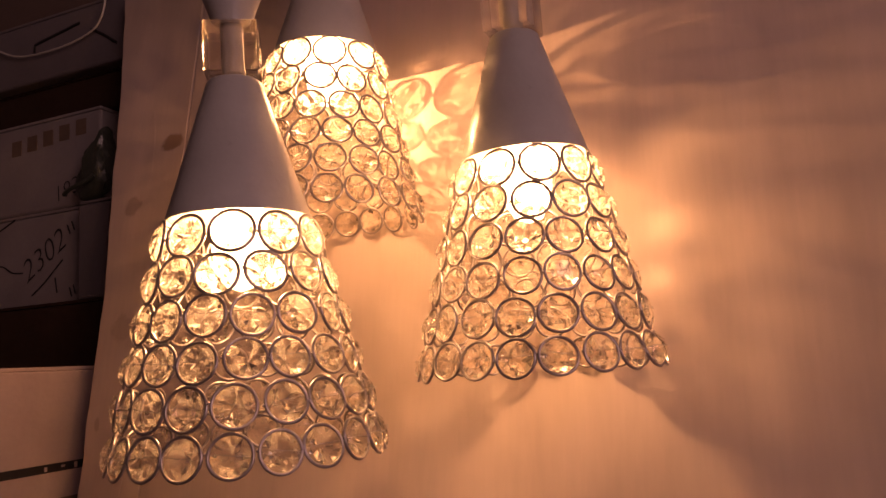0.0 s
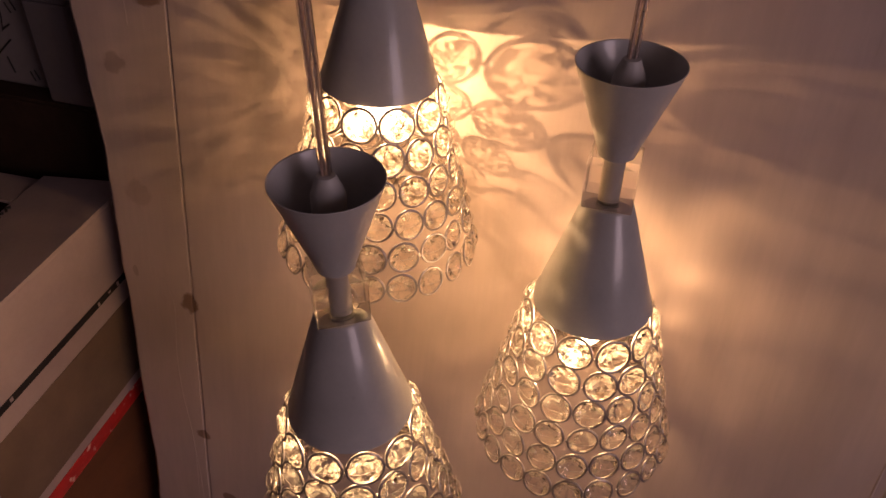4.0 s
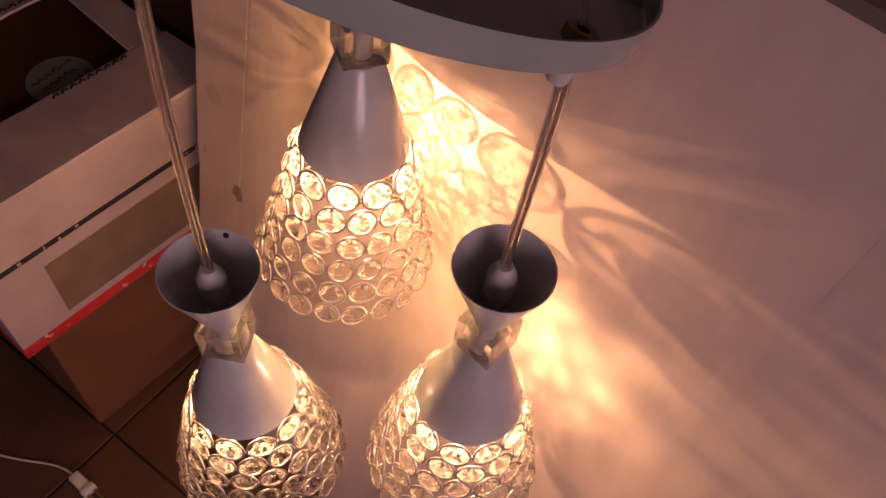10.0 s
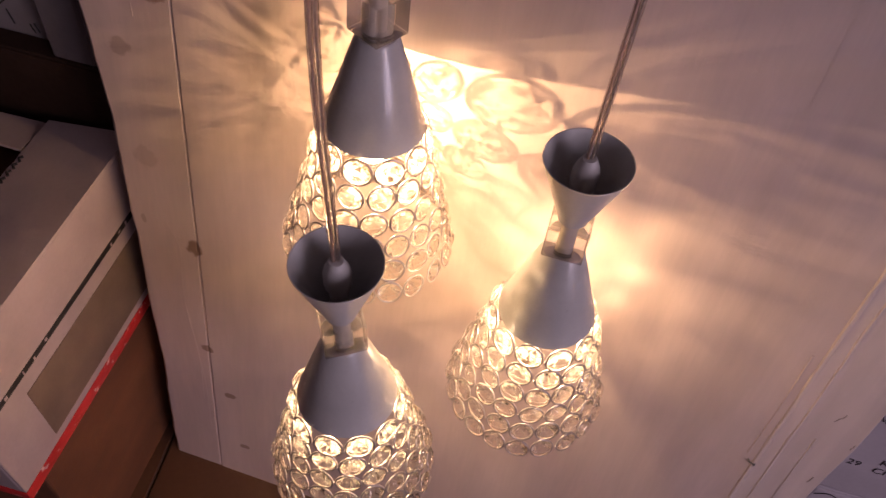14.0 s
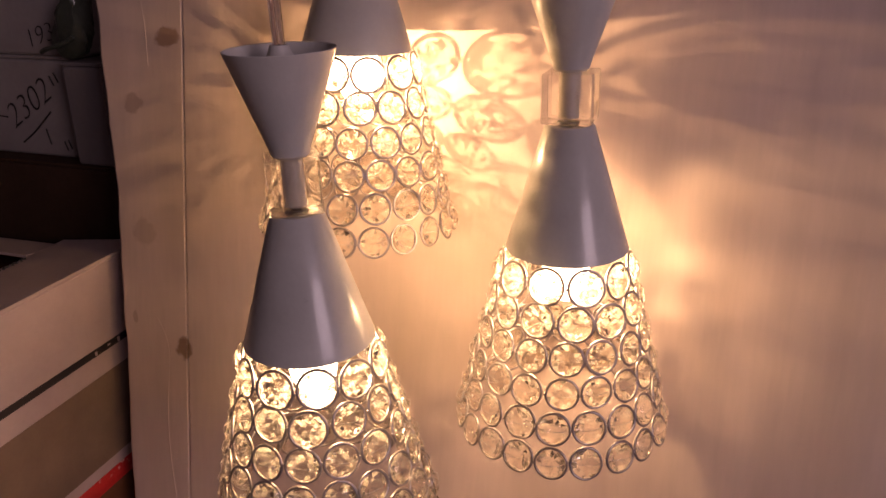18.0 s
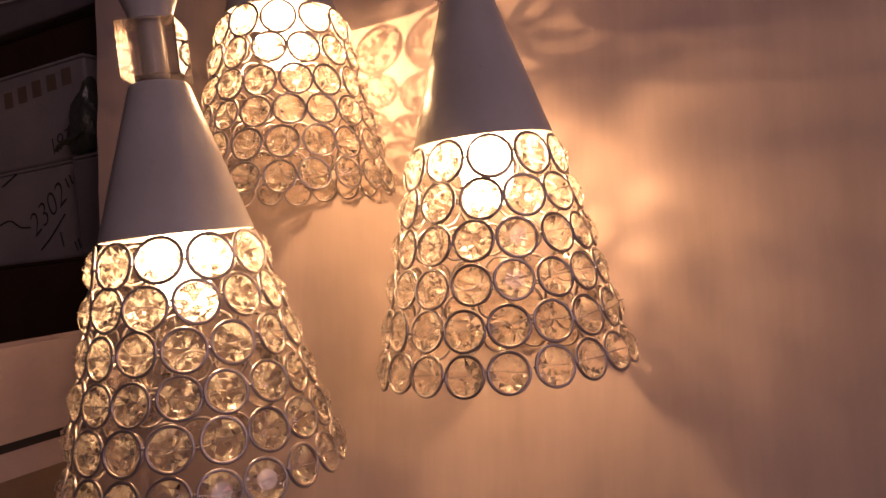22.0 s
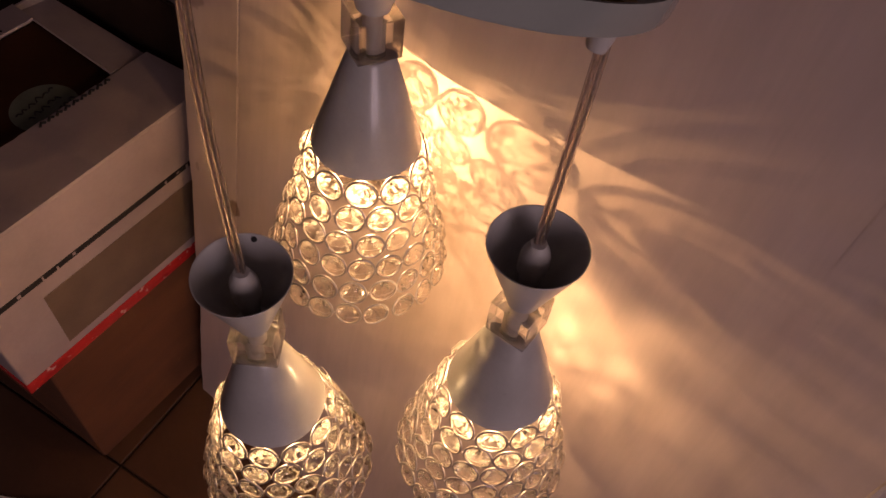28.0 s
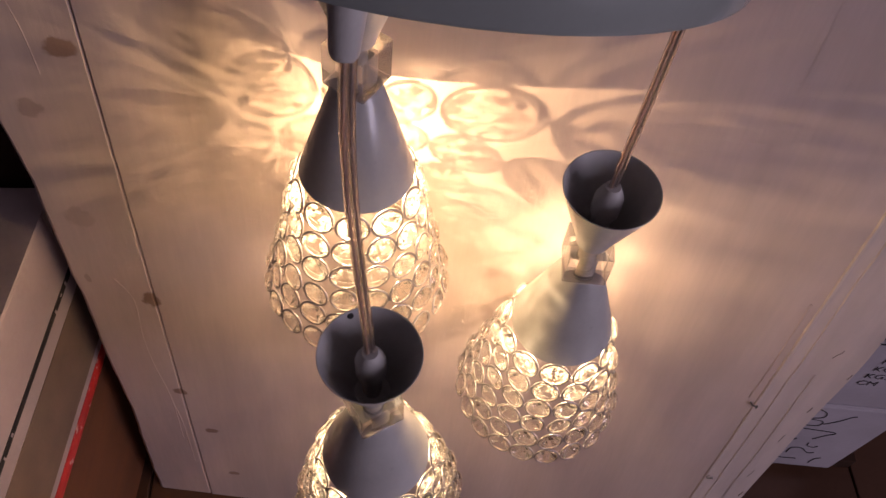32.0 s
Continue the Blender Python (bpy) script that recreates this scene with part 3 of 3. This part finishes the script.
    line = bend(low, low + Vector((0, 0, length * 0.30)), top + Vector((-bow, 0, -length * 0.32)), top, 24)
    bm = bmesh.new()
    side = Vector((0.0013, 0, 0))
    tube([p - side for p in line], 0.0016, 10, bm)
    tube([p + side for p in line], 0.0016, 10, bm)
    cable = part("cable", bm, M_JACKET, ob, "clear plastic twin cable with copper and tinned cores")
    for sgn, mat in ((-1, M_COPPER), (1, M_TINNED)):
        part("cable_core", tube([p + sgn * side for p in line], 0.0006, 7), mat, cable)
    return ob


def hang(x, y, z, lx, ly):
    up = Vector((lx, ly, 1)).normalized()
    xa = Vector((1, 0, 0))
    xa = (xa - up * xa.dot(up)).normalized()
    ya = up.cross(xa)
    return Matrix(((xa.x, ya.x, up.x, x), (xa.y, ya.y, up.y, y), (xa.z, ya.z, up.z, z), (0, 0, 0, 1)))


# round canopy: middle of its underside, tilted a little
CAN_C = Vector((-0.043, 0.454, 0.8153))
CAN_N = Vector((0.199, 0.302, 0.933)).normalized()
CANOPY = hang(CAN_C.x, CAN_C.y, CAN_C.z, CAN_N.x / CAN_N.z, CAN_N.y / CAN_N.z)
CAN_R, CAN_H = 0.116, 0.0125
PENDANTS = (
    (hang(0.0453, 0.4074, 0.6718, -0.0144, 0.0), Vector((0.0465, 0.4078, 0)), 1.15, 0.0065, -25, 4, 11, (-0.0015, 0.0), "lit grey-white pendant lamp with a flared crystal bead shade"),
    (hang(-0.0979, 0.3706, 0.6405, -0.0165, -0.0062), Vector((-0.0990, 0.3775, 0)), 0.85, 0.0040, 9, 9, 12, (0.001, 0.0), "lit grey-white pendant lamp hanging lowest, with crystal bead shade"),
    (hang(-0.0637, 0.4970, 0.7718, 0.0282, 0.0072), Vector((-0.0605, 0.499, 0)), 2.2, 0.0006, 38, 12, 13, (-0.001, -0.005), "lit grey-white pendant lamp hanging highest, close to the board"),
)


# added lamps, aimed to shape the light pattern on the board
# height below the cone, direction, shift from the axis, watts and radius
AIMED_LAMPS = [(0.008, BU * 0.6 - BN * 0.8, BN * 0.008 - BU * 0.011, 0.75, 0.0006), (0.012, BN, BN * 0.005, 0.6, 0.0020)]
for k, height in enumerate((0.004, 0.012, 0.017)):
    AIMED_LAMPS.append((height, BU - BN * 0.1, BU * 0.004 + BN * (0.003 * k - 0.003), 0.13, 0.0004))
for k, (height, shift) in enumerate(((0.016, 0.003), (0.021, -0.003), (0.026, 0.0))):
    AIMED_LAMPS.append((height, -BU - BN * (0.1 + 0.06 * k), BN * shift - BU * 0.005, 0.12, 0.0003))


def under_canopy(p):
    """The height of the canopy's underside over the point p."""
    return CAN_C.z - ((p.x - CAN_C.x) * CAN_N.x + (p.y - CAN_C.y) * CAN_N.y) / CAN_N.z


def canopy():
    ob = thing("ceiling_canopy", CANOPY, "grey lacquered round metal canopy holding three cables, open above", "lamp canopy")
    t = 0.0012
    part("drum", lathe([(0, 0), (CAN_R - 0.002, 0), (CAN_R - 0.0005, 0.0006), (CAN_R, 0.002), (CAN_R, CAN_H), (CAN_R - t, CAN_H), (CAN_R - t, t + 0.001), (CAN_R - t - 0.001, t), (0, t)], 96), M_DRUM, ob)
    inv = CANOPY.inverted()
    for m, p, *rest in PENDANTS:
        q = inv @ Vector((p.x, p.y, under_canopy(p)))
        long = 0.019 if p.x < -0.08 else 0.015
        grommet = part("grommet", lathe([(0.002, 0.0), (0.0058, 0.0), (0.0056, -0.004), (0.0044, 0.0015 - long), (0.0036, -long), (0.002, -long)], 20, True), M_CLAMP, ob, "white tapered cable grommet", pose(q.x, q.y, 0))
        part("nut", lathe([(0.003, t), (0.0065, t), (0.0065, t + 0.005), (0.003, t + 0.005)], 6, True), M_BRASS, ob, "", pose(q.x, q.y, 0), False)
        part("lead_wire", tube(bend((q.x, q.y, t), (q.x, q.y, 0.03), (q.x * 0.4, q.y * 0.4, 0.03), (0.01, 0.0, 0.012)), 0.0016, 8), M_JACKET, ob)
    part("terminal_block", box(-0.012, -0.008, t, 0.012, 0.008, 0.010, 0.001), M_ROD, ob)
    part("mounting_bar", box(-CAN_R + 0.003, 0.024, t, CAN_R - 0.003, 0.036, t + 0.0015, 0.0005), M_STEEL, ob)
    return ob


for m, p, power, source, bt, st, sd, ls, lab in PENDANTS:
    pendant(m, power, source, (p.x, p.y, under_canopy(p) - 0.013), bt, st, sd, ls, lab, 97 if sd == 12 else 0, AIMED_LAMPS if sd == 13 else (), 0.008 if sd == 12 else 0.0)
canopy()
cord = finish("suspension_cord", tube([CANOPY @ Vector((0, 0, 0.012)), CANOPY @ Vector((0, 0.02, 0.05)), (-0.036, 0.47, 1.1), (-0.036, 0.47, ROOM_H)], 0.003, 10), M_CORD)
tagged(cord, "white mains cord holding the canopy from the ceiling", "cord")


# ---- cartons beside the board ----
# frame of the cartons: along their long face, away behind it, up
CD = Vector((0.375, 0.927, 0)).normalized()
CARTON = Matrix(((CD.x, -CD.y, 0, -0.394), (CD.y, CD.x, 0, 0.428), (0, 0, 1, 0), (0, 0, 0, 1)))


def brown_carton():
    ob = thing("brown_carton", CARTON, "plain brown corrugated carton standing on the floor", "carton")
    part("body", box(0.022, 0.004, 0, 0.30, 0.238, 0.2235, 0.003), M_BROWNBOX, ob, smooth=False)
    part("tape", box(0.05, 0.10, 0.2236, 0.29, 0.14, 0.2241), M_TAN, ob)
    return ob


def sheet(outline, z0, z1):
    """A flat sheet of the given outline, from z0 to z1."""
    bm = bmesh.new()
    f = bm.faces.new([bm.verts.new((x, y, z0)) for x, y in outline])
    g = bmesh.ops.extrude_face_region(bm, geom=[f])["geom"]
    bmesh.ops.translate(bm, vec=(0, 0, z1 - z0), verts=[v for v in g if isinstance(v, bmesh.types.BMVert)])
    return bm


def torn(x0, x1, y, depth, seed, n=40):
    """Points of a torn edge from x0 to x1."""
    return [(x0 + (x1 - x0) * i / n, y + depth * noise.noise((i * 0.45, seed, 0)) + depth * 0.6 * noise.noise((i * 1.7, seed, 5))) for i in range(n + 1)]


def strokes(name, lines, r, m, parent, mat=None):
    """Pen or print strokes lying on a face."""
    for line in lines:
        ob = part(name, tube([(x, y, 0) for x, y in line], r, 5), mat or M_INK, parent, m=m)
    return ob


FACE = pose(0, 0, 0, 90, 0, 0)


def white_carton():
    ob = thing("white_carton", CARTON, "white carton with red lower edge and tan label, flaps open", "carton")
    z0, z1, L, D = 0.2245, 0.435, 0.29, 0.238
    part("front_panel", box(0, 0, z0, L, 0.004, z1 - 0.003, 0.0015), M_WHITEBOX, ob, smooth=False)
    part("back_panel", box(0, D - 0.004, z0, L, D, z1 - 0.003, 0.0015), M_WHITEBOX, ob, smooth=False)
    part("side_panel", box(0, 0.0045, z0, 0.004, D - 0.0045, z1 - 0.003, 0.0015), M_WHITEBOX, ob, smooth=False)
    part("side_panel", box(L - 0.004, 0.0045, z0, L, D - 0.0045, z1 - 0.0182, 0.0015), M_WHITEBOX, ob, smooth=False)
    part("bottom_panel", box(0.0045, 0.0045, z0, L - 0.0045, D - 0.0045, z0 + 0.004), M_BROWNBOX, ob)
    # flap tilts chosen so that the faces darken to the wanted tone
    flap = pose(0, 0.0, z1, -6, 0, 0)
    lifted = pose(0, D, z1 - 0.002, -8, 0, 0)
    part("front_flap", sheet([(0.0, 0.0), (L, 0.0), (L, 0.0890)] + torn(0.002, L - 0.002, 0.0890, 0.0022, 3)[::-1], -0.0028, 0), M_WHITEBOX, ob, "white flap with a torn edge, tilted inwards so that it darkens", flap, smooth=False)
    part("end_flap", sheet([(-0.045, 0.0905), (0, 0.0905), (0, D - 0.0045), (-0.038, D - 0.0045)], 0, 0.0028), M_WHITEBOX, ob, "white flap tilted up so that it darkens", pose(L, 0, z1 - 0.0178, 0, 8, 0), smooth=False)
    part("rear_flap", sheet([(0.0, -0.040)] + torn(0.002, L - 0.050, -0.040, 0.002, 8) + [(L - 0.046, -0.040), (L - 0.041, 0), (0, 0)], -0.0028, 0), M_WHITEBOX, ob, "white flap with a torn edge, tilted up so that it darkens", lifted, smooth=False)
    inner = part("inner_flap", box(0.006, 0.06, z1 - 0.028, L - 0.008, D - 0.01, z1 - 0.025), M_INNER, ob, "brown inner flap, darkened for the shade in the carton")
    part("sticker", lathe([(0, 0.0), (0.0325, 0.0), (0.033, 0.0004), (0.0325, 0.0008), (0, 0.0008)], 40), M_STICKER, inner, "round pale green sticker with unreadable print", pose(0.182, 0.116, z1 - 0.0248))
    bars = []
    pen = random.Random(8)
    for k in range(3):
        x = -0.024 + 0.004 * (k % 2)
        while x < 0.020:
            y, l = -0.015 + k * 0.0135, pen.uniform(0.004, 0.008)
            bars.append(swirl([(x, y + pen.uniform(-0.002, 0.002)), (x + l * 0.5, y + pen.uniform(0.001, 0.005)), (x + l, y + pen.uniform(-0.003, 0.003))], 5))
            x += l + pen.uniform(0.001, 0.003)
    strokes("sticker_print", bars, 0.0009, pose(0.182, 0.116, z1 - 0.0240, 0, 0, 8), inner)
    part("red_edge", box(-0.0008, -0.0010, z0 + 0.0004, L + 0.0008, 0.0, z0 + 0.0165, 0.0004), M_RED, ob, "scuffed red printed edge")
    part("red_edge", box(-0.0010, -0.0002, z0 + 0.0004, 0.0, 0.20, z0 + 0.0165, 0.0004), M_RED, ob, "scuffed red printed edge")
    part("black_line", box(0.0, -0.0006, 0.3535, L, 0.001, 0.3600), M_INK, ob, "black printed line with scuffs")
    rnd = random.Random(4)
    for k in range(7):
        x = rnd.uniform(0.02, 0.27)
        part("scuff", box(x, -0.0010, 0.354 + rnd.uniform(0, 0.003), x + rnd.uniform(0.001, 0.004), -0.0002, 0.3575 + rnd.uniform(0, 0.002)), M_WHITEBOX, ob)
    part("tan_label", box(0.056, -0.0006, 0.252, 0.275, 0.001, 0.333), M_TAN, ob, "tan paper patch")
    # large print running up the end of the front
    text("print", "FOTO", 0.0205, FACE @ pose(0.0195, 0.3645, 0.0006, 0, 0, 90), ob, M_INK, 0.0, "large black print", 0.0002)
    bits = []
    for k in range(9):
        x = 0.155 + 0.0095 * k
        bits.append([(x, 0.0800), (x + 0.004, 0.0840), (x + 0.007, 0.0810)])
    strokes("torn_print", bits, 0.0015, flap @ pose(0, 0.002, 0.0003), ob)
    bits = [[(0.05 + 0.011 * k, -0.034), (0.056 + 0.011 * k, -0.030), (0.058 + 0.011 * k, -0.035)] for k in range(15)]
    strokes("rear_print", bits, 0.0012, lifted @ pose(0, 0, 0.0003), ob)
    part("clear_tape", box(0.262, -0.0005, 0.385, 0.2905, 0.0, 0.432), M_TAPE, ob, "shiny clear tape")
    return ob


brown_carton()
white_carton()


# ---- cartons stacked behind the board's free side ----
# frame: along the faces, into the stack, up; the corner that shows stands at the origin
STACK_U = Vector((0.91307, -0.40781, 0))
STACK = Matrix(((STACK_U.x, -STACK_U.y, 0, -0.338), (STACK_U.y, STACK_U.x, 0, 0.752), (0, 0, 1, 0), (0, 0, 0, 1)))


def plain_carton(name, label, x0, y0, z0, x1, y1, z1, mat, m=None, turn=0.0):
    base = (m or STACK) @ pose((x0 + x1) / 2, (y0 + y1) / 2, z0, 0, 0, turn)
    ob = thing(name, base, label, "carton")
    w, d, h = (x1 - x0) / 2, (y1 - y0) / 2, z1 - z0
    part("body", box(-w, -d, 0, w, d, h - 0.0035, 0.003), mat, ob, smooth=False)
    part("top_flap", box(-w + 0.001, -d + 0.001, h - 0.0033, w - 0.001, -0.001, h, 0.001), mat, ob, smooth=False)
    part("top_flap", box(-w + 0.001, 0.001, h - 0.0033, w - 0.001, d - 0.001, h, 0.001), mat, ob, smooth=False)
    return ob, w, d, h


plain_carton("dark_carton", "large dark brown carton standing on the floor", -0.42, -0.02, 0.0, 0.052, 0.36, 0.498, M_DARKBOX)
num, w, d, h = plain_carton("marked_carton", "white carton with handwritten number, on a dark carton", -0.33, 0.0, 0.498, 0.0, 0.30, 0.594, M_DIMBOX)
part("edge_tape", box(w - 0.010, -d - 0.0006, 0.001, w + 0.0008, -d + 0.012, h - 0.012), M_BROWNBOX, num, "brown paper tape along the edge")
text("handwriting", "2302", 0.033, FACE @ pose(w - 0.086, 0.024, d + 0.0006, 0, 0, 31), num, M_INK, 0.25, "black handwritten number", -0.0008)
strokes("handwriting", [swirl(q) for q in ([(w - 0.078, 0.012), (w - 0.060, 0.024), (w - 0.036, 0.044)], [(w - 0.046, 0.027), (w - 0.043, 0.012)], [(w - 0.026, 0.016), (w - 0.023, 0.007)], [(w - 0.021, 0.018), (w - 0.018, 0.009)], [(w - 0.030, 0.078), (w - 0.026, 0.069)], [(w - 0.024, 0.081), (w - 0.020, 0.072)], [(w - 0.15, 0.04), (w - 0.125, 0.046), (w - 0.108, 0.038), (w - 0.092, 0.036)], [(w - 0.13, 0.082), (w - 0.105, 0.092)])], 0.0008, FACE @ pose(0, 0, d + 0.0004), num)
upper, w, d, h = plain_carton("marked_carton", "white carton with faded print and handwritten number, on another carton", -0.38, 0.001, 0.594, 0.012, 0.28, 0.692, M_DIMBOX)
text("handwriting", "1935", 0.024, FACE @ pose(w - 0.061, 0.006, d + 0.0006, 0, 0, 15), upper, M_INK, 0.2, "black handwritten number", -0.0007)
for k in range(5):
    part("faded_print", box(w - 0.125 + 0.023 * k, -d - 0.0005, h - 0.034 + 0.002 * k, w - 0.111 + 0.023 * k, -d + 0.001, h - 0.018 + 0.002 * k), M_TAN, upper, "faded grey print")
plain_carton("small_carton", "small grey carton on a dark carton, beside the marked one", 0.004, -0.018, 0.498, 0.048, 0.20, 0.592, M_GREYBOX)
plain_carton("dark_carton", "flat dark brown carton on the marked cartons", -0.40, 0.012, 0.692, 0.05, 0.30, 0.733, M_DARKBOX)
slab, w, d, h = plain_carton("grey_carton", "grey carton with a cut hand slot, on the carton stack", -0.42, 0.0, 0.733, 0.052, 0.30, 0.803, M_GREYBOX)
strokes("hand_slot", [[(w - 0.133, 0.032), (w - 0.132, 0.041), (w - 0.068, 0.0505)], swirl([(w - 0.052, 0.040), (w - 0.034, 0.030), (w - 0.017, 0.018)])], 0.0015, FACE @ pose(0, 0, d + 0.0002), slab)


def plastic_bag():
    """A crumpled dark bag standing on the end of a carton, drawn up to a point."""
    m = STACK @ pose(0.0, -0.002, 0.5925)
    ob = thing("plastic_bag", m, "crumpled dark green plastic bag on a carton", "plastic bag")
    bm = bmesh.new()
    bmesh.ops.create_icosphere(bm, subdivisions=4, radius=1)
    for v in bm.verts:
        k = 1 + 0.22 * noise.noise(v.co * 1.7) + 0.14 * noise.noise(v.co * 5)
        s = (v.co.z + 1) / 2
        v.co = Vector((0.008 + 0.022 * s + v.co.x * 0.026 * k * (1.15 - s), -0.004 + v.co.y * 0.014 * k, max(0, 0.072 * s * (0.9 + 0.1 * k))))
    part("body", bm, M_GREENBAG, ob)
    part("fold", tube(bend((-0.012, -0.018, 0.008), (0.0, -0.022, 0.014), (0.014, -0.021, 0.012), (0.026, -0.017, 0.022), 12), 0.0022, 8), M_GREENBAG, ob)
    return ob


plastic_bag()
wire = finish("loose_wire", tube([STACK @ Vector(q) for q in ((-0.20, 0.06, 0.8045), (-0.165, 0.004, 0.8055), (-0.160, -0.003, 0.800))] + [STACK @ Vector((x, -0.004, z)) for x, z in swirl([(-0.150, 0.790), (-0.128, 0.7756), (-0.093, 0.7629), (-0.035, 0.7612), (0.0042, 0.7685), (0.0179, 0.780), (0.0231, 0.797)])] + [STACK @ Vector(q) for q in ((0.024, -0.003, 0.8045), (0.026, 0.02, 0.8050), (0.02, 0.12, 0.8045))], 0.0010, 7), M_CORD)
tagged(wire, "thin white loose wire hanging over the grey carton", "wire")


# ---- cartons on the other side of the board ----
SIDE = Matrix(((STACK_U.x, -STACK_U.y, 0, 0.4223), (STACK_U.y, STACK_U.x, 0, 0.3438), (0, 0, 1, 0), (0, 0, 0, 1)))
# dark slab added to fill the dark band below the marked carton
plain_carton("dark_carton", "flat dark brown slab on the floor beside the board", -0.06, 0.012, 0.0, 0.115, 0.22, 0.025, M_DARKBOX, SIDE)
low, w, d, h = plain_carton("marked_carton", "white carton scribbled with marker, on a dark slab", -0.045, 0.0, 0.025, 0.075, 0.22, 0.218, M_SHIPBOX, SIDE)
SCRIBBLE = (
    ((-0.056, 0.177), (-0.043, 0.184), (-0.026, 0.174), (-0.024, 0.161), (-0.038, 0.155), (-0.019, 0.15), (-0.02, 0.137), (-0.044, 0.137)),
    ((-0.015, 0.142), (-0.002, 0.156), (0.005, 0.168), (0.01, 0.171)),
    ((-0.056, 0.13), (-0.022, 0.125), (0.01, 0.12), (0.003, 0.11), (-0.006, 0.096)),
    ((-0.047, 0.113), (-0.053, 0.102), (-0.039, 0.098), (-0.043, 0.083), (-0.05, 0.088)),
    ((-0.047, 0.07), (-0.033, 0.075), (-0.029, 0.054), (-0.041, 0.046), (-0.028, 0.039), (-0.042, 0.03)),
    ((-0.031, 0.088), (-0.023, 0.093)),
    ((-0.004, 0.083), (-0.002, 0.074), (0.006, 0.07), (0.011, 0.074)),
    ((-0.016, 0.047), (-0.016, 0.063), (-0.004, 0.064), (0.008, 0.051), (0.016, 0.053)),
    ((-0.051, 0.034), (-0.027, 0.028), (0.004, 0.028)),
    ((0.025, 0.016), (0.026, 0.031), (0.032, 0.037)),
    ((-0.062, 0.164), (-0.057, 0.159), (-0.059, 0.154)),
)
strokes("marker_scribble", [swirl(q) if len(q) > 2 else q for q in SCRIBBLE], 0.0006, FACE @ pose(0, 0, d + 0.0004), low)
high, w, d, h = plain_carton("printed_carton", "white carton with black shipping print, on another carton", -0.082, 0.002, 0.218, 0.20, 0.22, 0.45, M_SHIPBOX, SIDE)
for k, word in enumerate(("PCS", "KGS", "KGS", "CM")):
    text("print", word, 0.0145, FACE @ pose(-w + 0.064, 0.1045 - 0.0165 * k, d + 0.0006), high, M_INK, 0.0, "black stencilled print", -0.0003)
for word, x, z in (("x 29", 0.028, 0.059), ("IP", 0.022, 0.156), ("IW", 0.025, 0.143)):
    text("print", word, 0.0135, FACE @ pose(-w + x, z, d + 0.0006), high, M_INK, 0.0, "black stencilled print", -0.0003)
strokes("print_mark", [[(-w + 0.045 + 0.011 * math.cos(a * 0.5), 0.168 + 0.011 * math.sin(a * 0.5)) for a in range(14)], [(-w + 0.043, 0.157), (-w + 0.036, 0.143), (-w + 0.051, 0.143), (-w + 0.043, 0.157)], [(-w + 0.040, 0.168), (-w + 0.049, 0.168)]], 0.0012, FACE @ pose(0, 0, d + 0.0004), high)


# ---- cord and plug on the floor ----
def plug():
    ob = thing("plug", pose(-0.379, 0.380, 0.0, 0, 0, -20), "white plastic mains plug lying on the tiles", "plug")
    part("body", box(-0.004, -0.007, 0.0, 0.020, 0.007, 0.012, 0.0025), M_CORD, ob)
    part("body", box(0.021, -0.009, 0.0, 0.030, 0.009, 0.016, 0.0025), M_CORD, ob)
    for y in (-0.0045, 0.0045):
        part("pin", tube([(0.030, y, 0.008), (0.046, y, 0.008)], 0.0019, 10), M_BRASS, ob)
    return ob


plug()
cordf = finish("mains_cord", tube(bend((-0.385, 0.382, 0.005), (-0.43, 0.396, 0.0014), (-0.46, 0.355, 0.0014), (-0.58, 0.385, 0.0014), 30), 0.0013, 8), M_CORD)
tagged(cordf, "thin white mains cord lying on the tiled floor", "cord")


# ---- floor tiles ----
def tiles():
    a = Vector((0.95, -0.31, 0)).normalized()
    b = Vector((0.31, 0.95, 0)).normalized()
    s = 0.30
    me = bpy.data.meshes.new("tile")
    bm = box(0.0015, 0.0015, -0.006, s - 0.0015, s - 0.0015, 0.0, 0.001, 1)
    bm.to_mesh(me)
    bm.free()
    me.materials.append(M_TILE)
    for i in range(-6, 7):
        for j in range(-8, 6):
            p = Vector((-0.367, 0.445, 0)) + a * (i * s) + b * (j * s)
            c = p + (a + b) * s / 2
            if ROOM_X0 + 0.2 < c.x < ROOM_X1 - 0.2 and ROOM_Y0 + 0.2 < c.y < ROOM_Y1 - 0.2:
                ob = new("tile", me)
                ob.parent = floor
                ob.matrix_world = Matrix(((a.x, b.x, 0, p.x), (a.y, b.y, 0, p.y), (0, 0, 1, 0.0), (0, 0, 0, 1)))


tiles()
